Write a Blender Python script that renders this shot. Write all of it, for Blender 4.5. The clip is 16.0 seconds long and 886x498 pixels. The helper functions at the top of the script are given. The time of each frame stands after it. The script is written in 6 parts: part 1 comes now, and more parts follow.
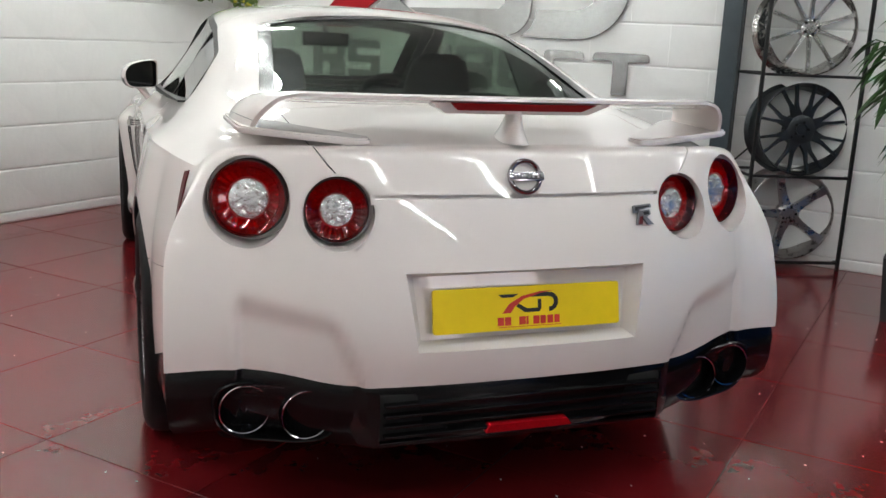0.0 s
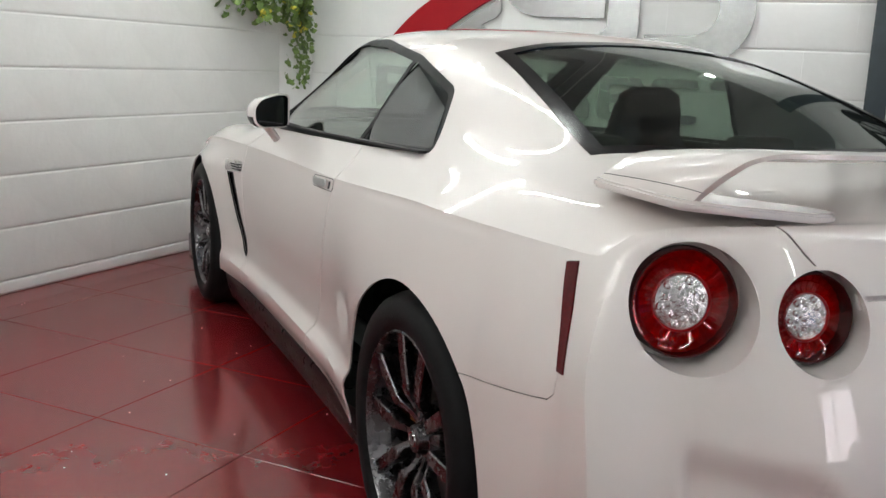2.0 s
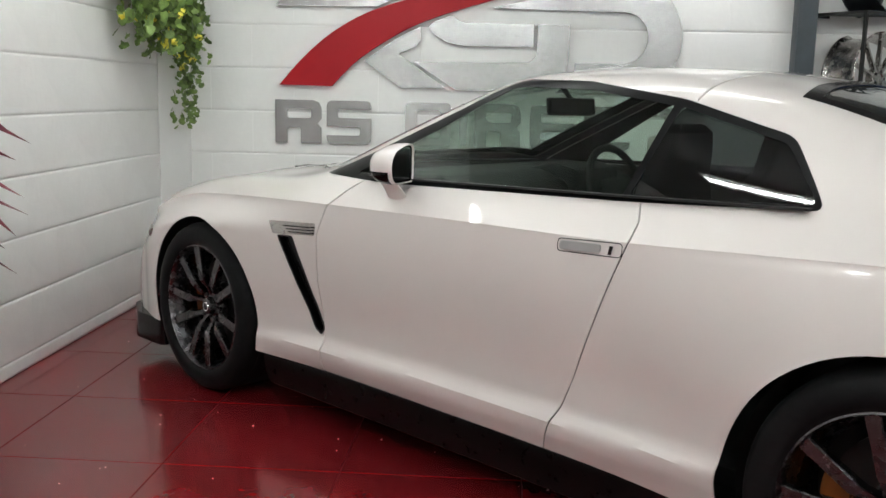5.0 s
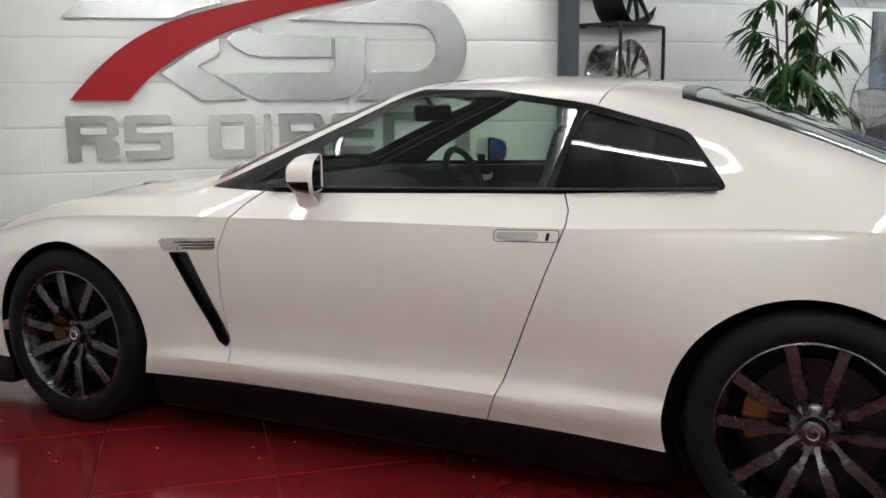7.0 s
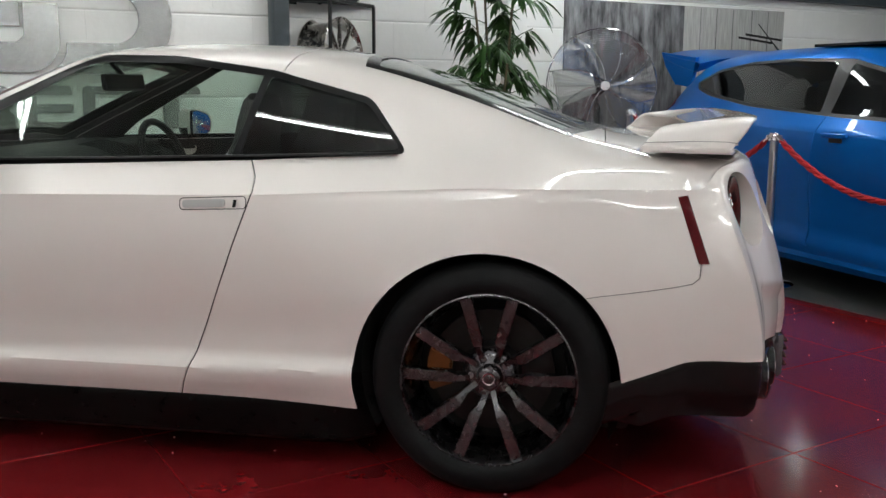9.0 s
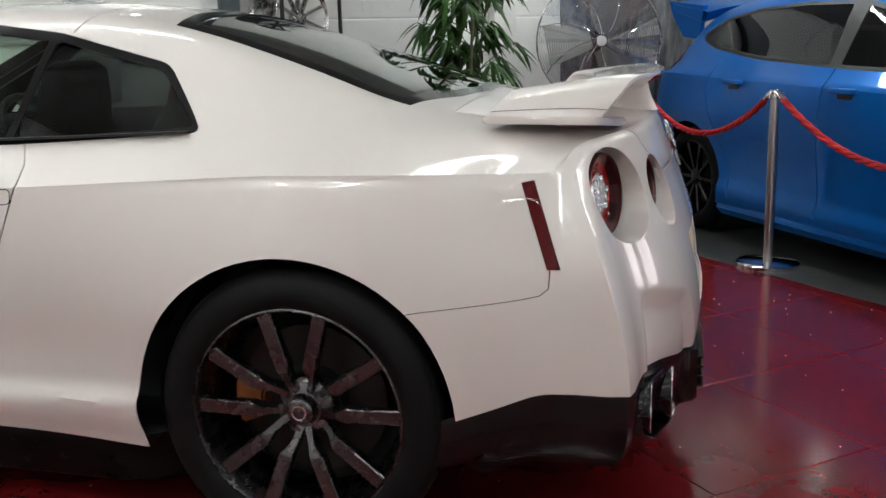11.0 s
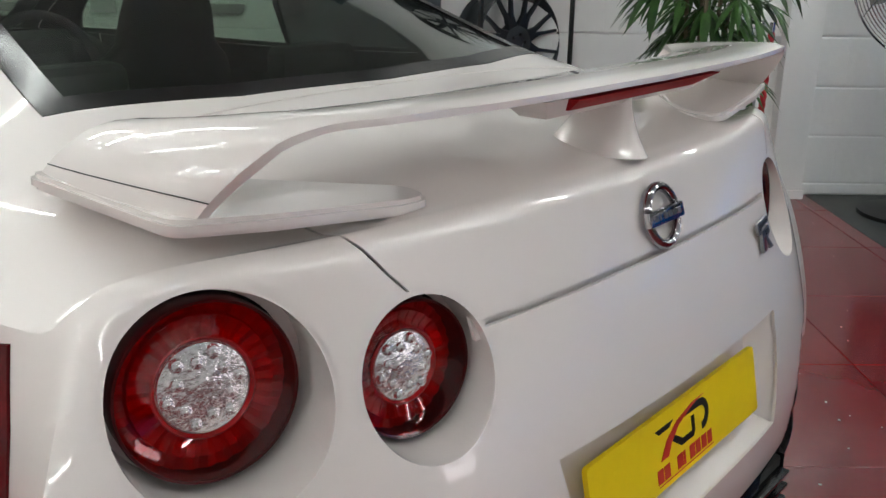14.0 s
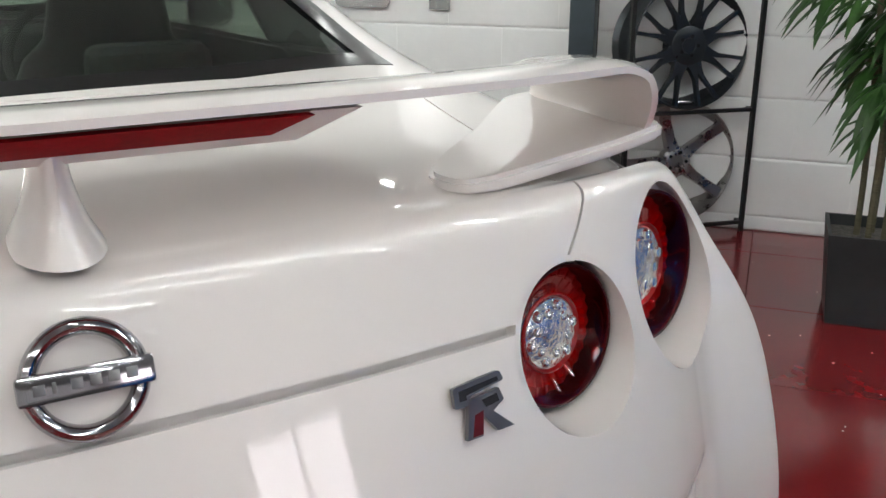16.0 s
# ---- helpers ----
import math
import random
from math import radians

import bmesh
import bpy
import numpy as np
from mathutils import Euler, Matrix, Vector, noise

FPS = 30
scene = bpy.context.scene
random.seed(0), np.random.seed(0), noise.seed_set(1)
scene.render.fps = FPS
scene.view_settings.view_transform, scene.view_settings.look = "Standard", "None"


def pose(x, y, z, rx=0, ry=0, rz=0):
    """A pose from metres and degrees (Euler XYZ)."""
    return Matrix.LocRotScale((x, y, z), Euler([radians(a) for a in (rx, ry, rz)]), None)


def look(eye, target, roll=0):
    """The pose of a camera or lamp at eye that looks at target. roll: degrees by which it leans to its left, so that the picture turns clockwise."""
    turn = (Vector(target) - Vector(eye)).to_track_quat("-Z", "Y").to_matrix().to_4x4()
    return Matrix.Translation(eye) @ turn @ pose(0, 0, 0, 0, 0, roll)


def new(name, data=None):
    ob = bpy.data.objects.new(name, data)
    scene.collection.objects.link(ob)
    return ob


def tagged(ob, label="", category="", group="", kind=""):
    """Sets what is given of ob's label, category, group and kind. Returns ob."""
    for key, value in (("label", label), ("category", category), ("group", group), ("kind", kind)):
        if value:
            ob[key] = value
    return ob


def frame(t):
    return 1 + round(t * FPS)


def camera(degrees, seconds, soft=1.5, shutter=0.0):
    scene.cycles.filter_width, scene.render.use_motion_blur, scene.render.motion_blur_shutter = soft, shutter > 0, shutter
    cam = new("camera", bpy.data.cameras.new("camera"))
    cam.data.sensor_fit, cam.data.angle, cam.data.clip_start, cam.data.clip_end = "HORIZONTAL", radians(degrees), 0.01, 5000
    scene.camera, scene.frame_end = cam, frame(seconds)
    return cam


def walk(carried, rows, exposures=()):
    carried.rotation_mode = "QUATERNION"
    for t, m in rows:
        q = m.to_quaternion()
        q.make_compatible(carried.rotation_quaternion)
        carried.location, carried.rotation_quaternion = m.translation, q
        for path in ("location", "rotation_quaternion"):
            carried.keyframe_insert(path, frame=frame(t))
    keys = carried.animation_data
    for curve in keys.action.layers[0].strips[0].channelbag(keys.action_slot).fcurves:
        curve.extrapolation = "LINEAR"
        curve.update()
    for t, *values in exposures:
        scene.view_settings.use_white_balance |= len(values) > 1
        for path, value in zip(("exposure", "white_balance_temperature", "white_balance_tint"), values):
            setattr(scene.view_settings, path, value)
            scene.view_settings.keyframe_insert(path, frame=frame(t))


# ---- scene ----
cam = camera(50.9, 16.0)
PATH = [
    (0, (-1.006, -2.04, 1.27), (-0.328, -0.213, 0.822), 2.6),
    (0.5, (-1.124, -1.773, 1.252), (-0.415, 0.046, 0.817), 2.8),
    (1, (-1.321, -1.506, 1.235), (-0.567, 0.299, 0.819), 2.8),
    (1.5, (-1.538, -1.26, 1.232), (-0.746, 0.533, 0.834), 3.1),
    (2, (-1.691, -1.014, 1.245), (-0.886, 0.774, 0.852), 2.5),
    (2.5, (-1.863, -0.76, 1.264), (-1.018, 1.012, 0.882), 1.8),
    (3, (-2.021, -0.486, 1.267), (-1.099, 1.251, 0.903), 1.5),
    (3.5, (-2.214, -0.247, 1.269), (-1.172, 1.424, 0.916), 1.5),
    (6, (-3.311, 0.599, 1.263), (-1.697, 1.739, 0.952), 0.7),
    (6.5, (-3.441, 0.72, 1.255), (-1.74, 1.727, 0.951), 0.2),
    (7, (-3.541, 0.785, 1.279), (-1.757, 1.632, 0.963), -0.5),
    (7.5, (-3.593, 0.792, 1.277), (-1.735, 1.461, 0.96), -0.4),
    (8, (-3.603, 0.76, 1.262), (-1.694, 1.263, 0.942), -0.2),
    (8.5, (-3.604, 0.698, 1.256), (-1.671, 1.09, 0.921), -0.0),
    (9, (-3.523, 0.616, 1.221), (-1.581, 0.941, 0.872), 0.1),
    (9.5, (-3.403, 0.465, 1.189), (-1.463, 0.792, 0.826), 0.2),
    (9.7, (-3.335, 0.419, 1.187), (-1.398, 0.747, 0.812), 0.1),
    (12, (-2.281, -0.201, 1.211), (-0.464, 0.503, 0.763), -2.3),
    (12.5, (-1.969, -0.298, 1.212), (-0.21, 0.538, 0.754), -1.8),
    (13, (-1.678, -0.412, 1.231), (-0.008, 0.579, 0.75), -1.3),
    (13.5, (-1.4, -0.436, 1.231), (0.188, 0.662, 0.71), -0.4),
    (14, (-1.171, -0.49, 1.281), (0.288, 0.732, 0.667), 0.9),
    (14.5, (-0.894, -0.526, 1.253), (0.496, 0.795, 0.686), 0.1),
    (15, (-0.615, -0.533, 1.244), (0.678, 0.881, 0.673), -0.3),
    (15.5, (-0.351, -0.551, 1.25), (0.837, 0.938, 0.643), 0.4),
    (16, (-0.088, -0.6, 1.244), (0.859, 1.046, 0.616), 0.2),
]
walk(cam, [(t, look(eye, target, roll)) for t, eye, target, roll in PATH], exposures=[(0, 0.0), (1.5, -0.13), (2, -0.17), (3, -0.16), (3.7, -0.19), (6, -0.27), (7.5, -0.28), (8.5, -0.26), (9.5, -0.39), (12, -0.24), (13, -0.24), (14, -0.20), (14.6, 0.06), (15.2, 0.07), (16, 0.12)])

# ---- light ----
world = bpy.data.worlds.new("world")
scene.world = world
world.use_nodes = True
world.node_tree.nodes["Background"].inputs[0].default_value = (0.5, 0.52, 0.55, 1)
world.node_tree.nodes["Background"].inputs[1].default_value = 0.02
LAMP_POWER = 46.0


# ---- materials ----
def mat(name, color, rough=0.5, metal=0.0, coat=0.0, coat_rough=0.03, var=0.0, scale=6.0, bump=0.0, bump_scale=60.0, spec=0.5,
        emit=0.0, island=0.0, rough_var=0.0, trans=0.0, ior=1.45, tint=None, stretch=None):
    m = bpy.data.materials.new(name)
    m.use_nodes = True
    nt = m.node_tree
    b = nt.nodes["Principled BSDF"]
    rgb = (*color, 1)
    b.inputs["Base Color"].default_value = rgb
    b.inputs["Roughness"].default_value = rough
    b.inputs["Metallic"].default_value = metal
    b.inputs["Coat Weight"].default_value = coat
    b.inputs["Coat Roughness"].default_value = coat_rough
    b.inputs["Specular IOR Level"].default_value = spec
    b.inputs["Transmission Weight"].default_value = trans
    b.inputs["IOR"].default_value = ior
    if emit:
        b.inputs["Emission Color"].default_value = rgb
        b.inputs["Emission Strength"].default_value = emit
    co = nt.nodes.new("ShaderNodeTexCoord")
    src = co.outputs["Object"]
    if stretch:
        mp = nt.nodes.new("ShaderNodeMapping")
        mp.inputs["Scale"].default_value = stretch
        nt.links.new(src, mp.inputs[0])
        src = mp.outputs[0]
    if var or rough_var:
        n1 = nt.nodes.new("ShaderNodeTexNoise")
        n1.inputs["Scale"].default_value = scale
        n1.inputs["Detail"].default_value = 8
        n1.inputs["Roughness"].default_value = 0.65
        nt.links.new(src, n1.inputs["Vector"])
    if var:
        ramp = nt.nodes.new("ShaderNodeValToRGB")
        lo = [max(0, c * (1 - var)) for c in color]
        hi = [min(1, c * (1 + var)) for c in (tint or color)]
        ramp.color_ramp.elements[0].position, ramp.color_ramp.elements[0].color = 0.3, (*lo, 1)
        ramp.color_ramp.elements[1].position, ramp.color_ramp.elements[1].color = 0.7, (*hi, 1)
        nt.links.new(n1.outputs["Fac"], ramp.inputs[0])
        out = ramp.outputs[0]
        if island:
            oi = nt.nodes.new("ShaderNodeObjectInfo")
            hsv = nt.nodes.new("ShaderNodeHueSaturation")
            mr = nt.nodes.new("ShaderNodeMapRange")
            mr.inputs[3].default_value, mr.inputs[4].default_value = 1 - island, 1 + island
            nt.links.new(oi.outputs["Random"], mr.inputs[0])
            nt.links.new(mr.outputs[0], hsv.inputs["Value"])
            nt.links.new(out, hsv.inputs["Color"])
            out = hsv.outputs[0]
        nt.links.new(out, b.inputs["Base Color"])
    if rough_var:
        mr = nt.nodes.new("ShaderNodeMapRange")
        mr.inputs[1].default_value, mr.inputs[2].default_value = 0.3, 0.7
        mr.inputs[3].default_value, mr.inputs[4].default_value = max(0, rough - rough_var), rough + rough_var
        nt.links.new(n1.outputs["Fac"], mr.inputs[0])
        nt.links.new(mr.outputs[0], b.inputs["Roughness"])
    if bump:
        n2 = nt.nodes.new("ShaderNodeTexNoise")
        n2.inputs["Scale"].default_value = bump_scale
        n2.inputs["Detail"].default_value = 6
        bp = nt.nodes.new("ShaderNodeBump")
        bp.inputs["Strength"].default_value = bump
        bp.inputs["Distance"].default_value = 0.004
        nt.links.new(src, n2.inputs["Vector"])
        nt.links.new(n2.outputs["Fac"], bp.inputs["Height"])
        nt.links.new(bp.outputs[0], b.inputs["Normal"])
    return m


def glass(name, color, alpha_mix, rough=0.0):
    """Tinted pane: clear transmission under a glossy skin."""
    m = bpy.data.materials.new(name)
    m.use_nodes = True
    nt = m.node_tree
    nt.nodes.remove(nt.nodes["Principled BSDF"])
    tr = nt.nodes.new("ShaderNodeBsdfTransparent")
    tr.inputs[0].default_value = (*color, 1)
    gl = nt.nodes.new("ShaderNodeBsdfGlossy")
    gl.inputs["Color"].default_value = (1, 1, 1, 1)
    gl.inputs["Roughness"].default_value = rough
    # gloss rises towards grazing angles, the same from either side
    lw = nt.nodes.new("ShaderNodeLayerWeight")
    lw.inputs[0].default_value = 0.5
    pw = nt.nodes.new("ShaderNodeMath")
    pw.operation = "POWER"
    pw.inputs[1].default_value = 5.0
    ma = nt.nodes.new("ShaderNodeMath")
    ma.operation = "MULTIPLY_ADD"
    ma.inputs[1].default_value, ma.inputs[2].default_value = 1 - alpha_mix, alpha_mix
    nt.links.new(lw.outputs["Facing"], pw.inputs[0])
    nt.links.new(pw.outputs[0], ma.inputs[0])
    mx = nt.nodes.new("ShaderNodeMixShader")
    nt.links.new(ma.outputs[0], mx.inputs[0])
    nt.links.new(tr.outputs[0], mx.inputs[1])
    nt.links.new(gl.outputs[0], mx.inputs[2])
    nt.links.new(mx.outputs[0], nt.nodes["Material Output"].inputs[0])
    return m


PAINT = mat("pearl_white_paint", (0.79, 0.735, 0.71), rough=0.42, metal=0.13, coat=1.0, coat_rough=0.03, var=0.012, scale=900, spec=0.45)
GLOSS_BLACK = mat("gloss_black", (0.004, 0.004, 0.0045), rough=0.16, rough_var=0.05, scale=20, spec=0.4)
TRIM_BLACK = mat("black_window_trim", (0.005, 0.005, 0.0055), rough=0.32, rough_var=0.05, scale=20, spec=0.12)
SILL_BLACK = mat("black_sill_plastic", (0.003, 0.003, 0.003), rough=0.3, rough_var=0.05, scale=20, spec=0.15)
SATIN_BLACK = mat("satin_black_plastic", (0.014, 0.013, 0.014), rough=0.42, var=0.2, scale=40, bump=0.1, bump_scale=300)
VOID = mat("dark_liner", (0.008, 0.008, 0.008), rough=0.9, var=0.3, scale=15)
RUBBER = mat("tyre_rubber", (0.0072, 0.0072, 0.0078), rough=0.55, var=0.25, scale=30, bump=0.15, bump_scale=120, spec=0.14)
RIM_DARK = mat("dark_chrome_alloy", (0.125, 0.118, 0.124), rough=0.27, metal=1.0, rough_var=0.06, scale=25)
CHROME = mat("chrome", (0.78, 0.78, 0.80), rough=0.06, metal=1.0, rough_var=0.03, scale=30)
BADGE_CHROME = mat("smoked_chrome", (0.42, 0.41, 0.43), rough=0.12, metal=1.0, rough_var=0.04, scale=60)
DARK_CHROME = mat("dark_chrome", (0.22, 0.22, 0.225), rough=0.36, metal=1.0, rough_var=0.05, scale=60)
BRUSHED = mat("brushed_steel", (0.52, 0.52, 0.52), rough=0.30, metal=1.0, var=0.015, scale=8, rough_var=0.02, stretch=(1, 50, 50))
SIGN_STEEL = mat("brushed_sign_steel", (0.40, 0.40, 0.40), rough=0.24, metal=1.0, var=0.015, scale=8, rough_var=0.02, stretch=(1, 50, 50))
upright = SIGN_STEEL.node_tree.nodes.new("ShaderNodeCombineXYZ")
upright.inputs[2].default_value = 1.0
SIGN_STEEL.node_tree.links.new(upright.outputs[0], SIGN_STEEL.node_tree.nodes["Principled BSDF"].inputs["Tangent"])
SIGN_STEEL.node_tree.nodes["Principled BSDF"].inputs["Anisotropic"].default_value = 0.85
DISC = mat("brake_disc_steel", (0.045, 0.043, 0.042), rough=0.5, metal=1.0, rough_var=0.1, scale=60)
CALIPER = mat("orange_gold_caliper", (0.22, 0.065, 0.012), rough=0.45, var=0.1, scale=30)
GLASS = glass("tinted_car_glass", (0.84, 0.90, 0.86), 0.035)
GLASS_REAR = glass("tinted_rear_glass", (0.62, 0.69, 0.63), 0.035)
GLASS_DARK = glass("privacy_glass", (0.34, 0.36, 0.36), 0.045)
RED_GLASS = glass("red_lamp_glass", (0.80, 0.014, 0.022), 0.035)
REFLECTOR = mat("lamp_reflector", (0.62, 0.60, 0.60), rough=0.35, metal=0.35, var=0.3, scale=90, bump=0.3, bump_scale=140)
LENS_CLEAR = mat("clear_lamp_facets", (0.80, 0.80, 0.82), rough=0.08, metal=0.85, coat=1.0, var=0.25, scale=130, bump=1.0, bump_scale=70)
SHADED_LENS_RED = mat("red_lamp_lens", (0.045, 0.0008, 0.0015), rough=0.35, coat=0.45, coat_rough=0.02, var=0.25, scale=60, spec=0.2)
RED_GLOW_TONE = mat("bright_red_lamp_ring", (0.30, 0.003, 0.005), rough=0.3, coat=0.6, var=0.3, scale=90, bump=0.2, bump_scale=120, spec=0.2)
MARKER_RED = mat("red_reflector", (0.085, 0.0015, 0.004), rough=0.35, coat=0.3, var=0.3, scale=140, spec=0.12)
BRAKE_RED = mat("red_brake_lens", (0.30, 0.003, 0.007), rough=0.55, var=0.2, scale=140, spec=0.05)
PLATE_YELLOW = mat("plate_yellow", (0.82, 0.60, 0.012), rough=0.45, spec=0.25, coat=0.0, var=0.03, scale=30)
INTERIOR = mat("black_cabin_trim", (0.014, 0.014, 0.015), rough=0.6, var=0.3, scale=30, bump=0.2, bump_scale=200)
SEAT_MAT = mat("black_leather", (0.018, 0.017, 0.018), rough=0.45, var=0.25, scale=30, bump=0.25, bump_scale=250)
WALL_PAINT = mat("white_masonry_paint", (0.84, 0.84, 0.825), rough=0.42, var=0.03, scale=4, island=0.012, bump=0.22, bump_scale=30, rough_var=0.1)
JOINT_PAINT = mat("painted_mortar", (0.80, 0.80, 0.79), rough=0.6, var=0.06, scale=9, bump=0.5, bump_scale=60)
PLASTER = mat("white_plaster", (0.80, 0.80, 0.79), rough=0.6, var=0.02, scale=3, bump=0.15, bump_scale=30)
CEIL = mat("grey_ceiling", (0.30, 0.30, 0.30), rough=0.8, var=0.03, scale=2)
TILE_RED = mat("glossy_red_floor_tile", (0.165, 0.0095, 0.012), rough=0.15, var=0.10, scale=5, island=0.08, rough_var=0.01, spec=1.0)
GROUT = mat("dark_red_joint", (0.035, 0.004, 0.004), rough=0.5, var=0.3, scale=20)
CARPET = mat("dark_grey_floor", (0.042, 0.045, 0.043), rough=0.5, var=0.25, scale=8, bump=0.3, bump_scale=150)
GRIT = mat("pale_floor_grit", (0.75, 0.70, 0.68), rough=0.6, var=0.1, scale=50)
STEEL_PAINT = mat("dark_blue_grey_steel", (0.045, 0.060, 0.072), rough=0.4, var=0.15, scale=8, bump=0.1)
RACK_BLACK = mat("black_rack_steel", (0.012, 0.012, 0.012), rough=0.45, var=0.3, scale=30)
SIGN_RED = mat("brushed_red_acrylic", (0.33, 0.006, 0.012), rough=0.42, var=0.02, scale=12, spec=0.25)
RED_DEEP = mat("deep_red_enamel", (0.10, 0.004, 0.006), rough=0.3, var=0.1, scale=80)
BLUE_PAINT = mat("bright_blue_paint", (0.0005, 0.115, 0.44), rough=0.36, metal=0.35, spec=0.1, coat=0.45, coat_rough=0.03, var=0.03, scale=600)
LEAF = mat("palm_leaf", (0.020, 0.055, 0.014), rough=0.38, var=0.5, scale=9, tint=(0.035, 0.09, 0.02))
IVY = mat("ivy_leaf", (0.055, 0.125, 0.026), rough=0.5, var=0.6, scale=14, tint=(0.16, 0.24, 0.06))
FLOWER = mat("yellow_petals", (0.78, 0.70, 0.10), rough=0.6, var=0.2, scale=30)
RED_LEAF = mat("dark_red_leaf", (0.12, 0.008, 0.018), rough=0.45, var=0.4, scale=12)
CANE = mat("palm_cane", (0.10, 0.085, 0.05), rough=0.7, var=0.35, scale=20, stretch=(1, 1, 12))
POT = mat("charcoal_planter", (0.022, 0.024, 0.025), rough=0.5, var=0.2, scale=12)
SOIL = mat("grey_pebbles", (0.10, 0.09, 0.08), rough=0.9, var=0.5, scale=60, bump=1.0, bump_scale=60)
ROPE = mat("red_rope", (0.42, 0.012, 0.02), rough=0.6, var=0.2, scale=60, bump=0.3, bump_scale=200)
SILVER_RIM = mat("silver_alloy", (0.50, 0.48, 0.46), rough=0.25, metal=1.0, rough_var=0.08, scale=30)
DARK_RIM = mat("gunmetal_alloy", (0.045, 0.05, 0.055), rough=0.35, metal=0.7, rough_var=0.08, scale=30)
BRONZE_RIM = mat("polished_grey_alloy", (0.42, 0.40, 0.39), rough=0.30, metal=1.0, rough_var=0.08, scale=30)
BLADE = mat("fan_blade", (0.20, 0.20, 0.20), rough=0.4, metal=0.6, var=0.1, scale=10)
PHOTO = mat("grey_photo_print", (0.10, 0.10, 0.105), rough=0.25, var=0.9, scale=2.2, tint=(0.15, 0.15, 0.16), stretch=(5, 1, 1.1))
PHOTO_LIGHT = mat("pale_photo_print", (0.42, 0.42, 0.41), rough=0.25, var=0.25, scale=4, stretch=(14, 1, 1))
TUBE = mat("lit_tube", (0.95, 1.0, 0.97), emit=LAMP_POWER)
INK = mat("black_print", (0.01, 0.01, 0.01), rough=0.4)
INK_RED = mat("red_print", (0.55, 0.03, 0.02), rough=0.4)
LAMP_BODY = mat("white_lamp_housing", (0.7, 0.7, 0.7), rough=0.5, var=0.03)


# ---- mesh helpers ----
def empty_thing(name, label, category, group="", m=None):
    ob = tagged(new(name), label, category, group)
    if m is not None:
        ob.matrix_world = m
    return ob


def smooth_mesh(me, angle=35):
    me.polygons.foreach_set("use_smooth", [True] * len(me.polygons))
    me.set_sharp_from_angle(angle=radians(angle))
    me.update()
    return me


def to_mesh(src, name, smooth=35):
    if isinstance(src, bmesh.types.BMesh):
        me = bpy.data.meshes.new(name)
        src.to_mesh(me)
        src.free()
    else:
        me = src
        me.name = name
    if smooth:
        smooth_mesh(me, smooth)
    return me


def part(name, src, material, parent=None, label="", m=None, smooth=35):
    me = to_mesh(src, name, smooth)
    if material and not me.materials:
        me.materials.append(material)
    elif material:
        me.materials[0] = material
    ob = new(name, me)
    if parent:
        ob.parent = parent
    if m is not None:
        ob.matrix_basis = m
    if label:
        ob["label"] = label
    return ob


def structure(name, src, material, label, category, m=None, smooth=35):
    return tagged(part(name, src, material, None, "", m, smooth), label, category, kind="structure")


def box(x0, x1, y0, y1, z0, z1, bevel=0.0, seg=2, bm=None):
    bm = bm or bmesh.new()
    vs = bmesh.ops.create_cube(bm, size=1)["verts"]
    for v in vs:
        v.co = Vector(((x0 + x1) / 2 + v.co.x * (x1 - x0), (y0 + y1) / 2 + v.co.y * (y1 - y0), (z0 + z1) / 2 + v.co.z * (z1 - z0)))
    if bevel:
        es = list({e for v in vs for e in v.link_edges})
        bmesh.ops.bevel(bm, geom=es, offset=bevel, segments=seg, affect="EDGES", profile=0.6)
    return bm


def cyl(r0, r1, depth, seg=32, m=None, bm=None):
    """Cylinder or cone along z from 0 to depth, then moved by m."""
    bm = bm or bmesh.new()
    bmesh.ops.create_cone(bm, cap_ends=True, segments=seg, radius1=r0, radius2=r1, depth=depth,
                          matrix=(m or Matrix()) @ Matrix.Translation((0, 0, depth / 2)))
    return bm


def lathe(profile, seg=48, bm=None, m=None, closed=False):
    """Turns (r, z) points round the z axis."""
    bm = bm or bmesh.new()
    m = m or Matrix()
    rings = []
    for r, z in profile:
        rings.append([bm.verts.new(m @ Vector((r * math.cos(2 * math.pi * k / seg), r * math.sin(2 * math.pi * k / seg), z))) for k in range(seg)])
    pairs = list(zip(rings, rings[1:])) + ([(rings[-1], rings[0])] if closed else [])
    for a, b in pairs:
        for k in range(seg):
            bm.faces.new((a[k], a[(k + 1) % seg], b[(k + 1) % seg], b[k]))
    bmesh.ops.recalc_face_normals(bm, faces=bm.faces)
    return bm


def prism(points, axis, lo, hi, bm=None):
    """Extrudes a flat outline along an axis. points: (y, z), (x, z) or (x, y) for axis x, y or z."""
    bm = bm or bmesh.new()

    def at(p, d):
        return {"x": (d, p[0], p[1]), "y": (p[0], d, p[1]), "z": (p[0], p[1], d)}[axis]

    a = [bm.verts.new(at(p, lo)) for p in points]
    b = [bm.verts.new(at(p, hi)) for p in points]
    n = len(points)
    faces = [bm.faces.new(a), bm.faces.new(b[::-1])]
    for k in range(n):
        faces.append(bm.faces.new((a[k], b[k], b[(k + 1) % n], a[(k + 1) % n])))
    bmesh.ops.recalc_face_normals(bm, faces=faces)
    return bm


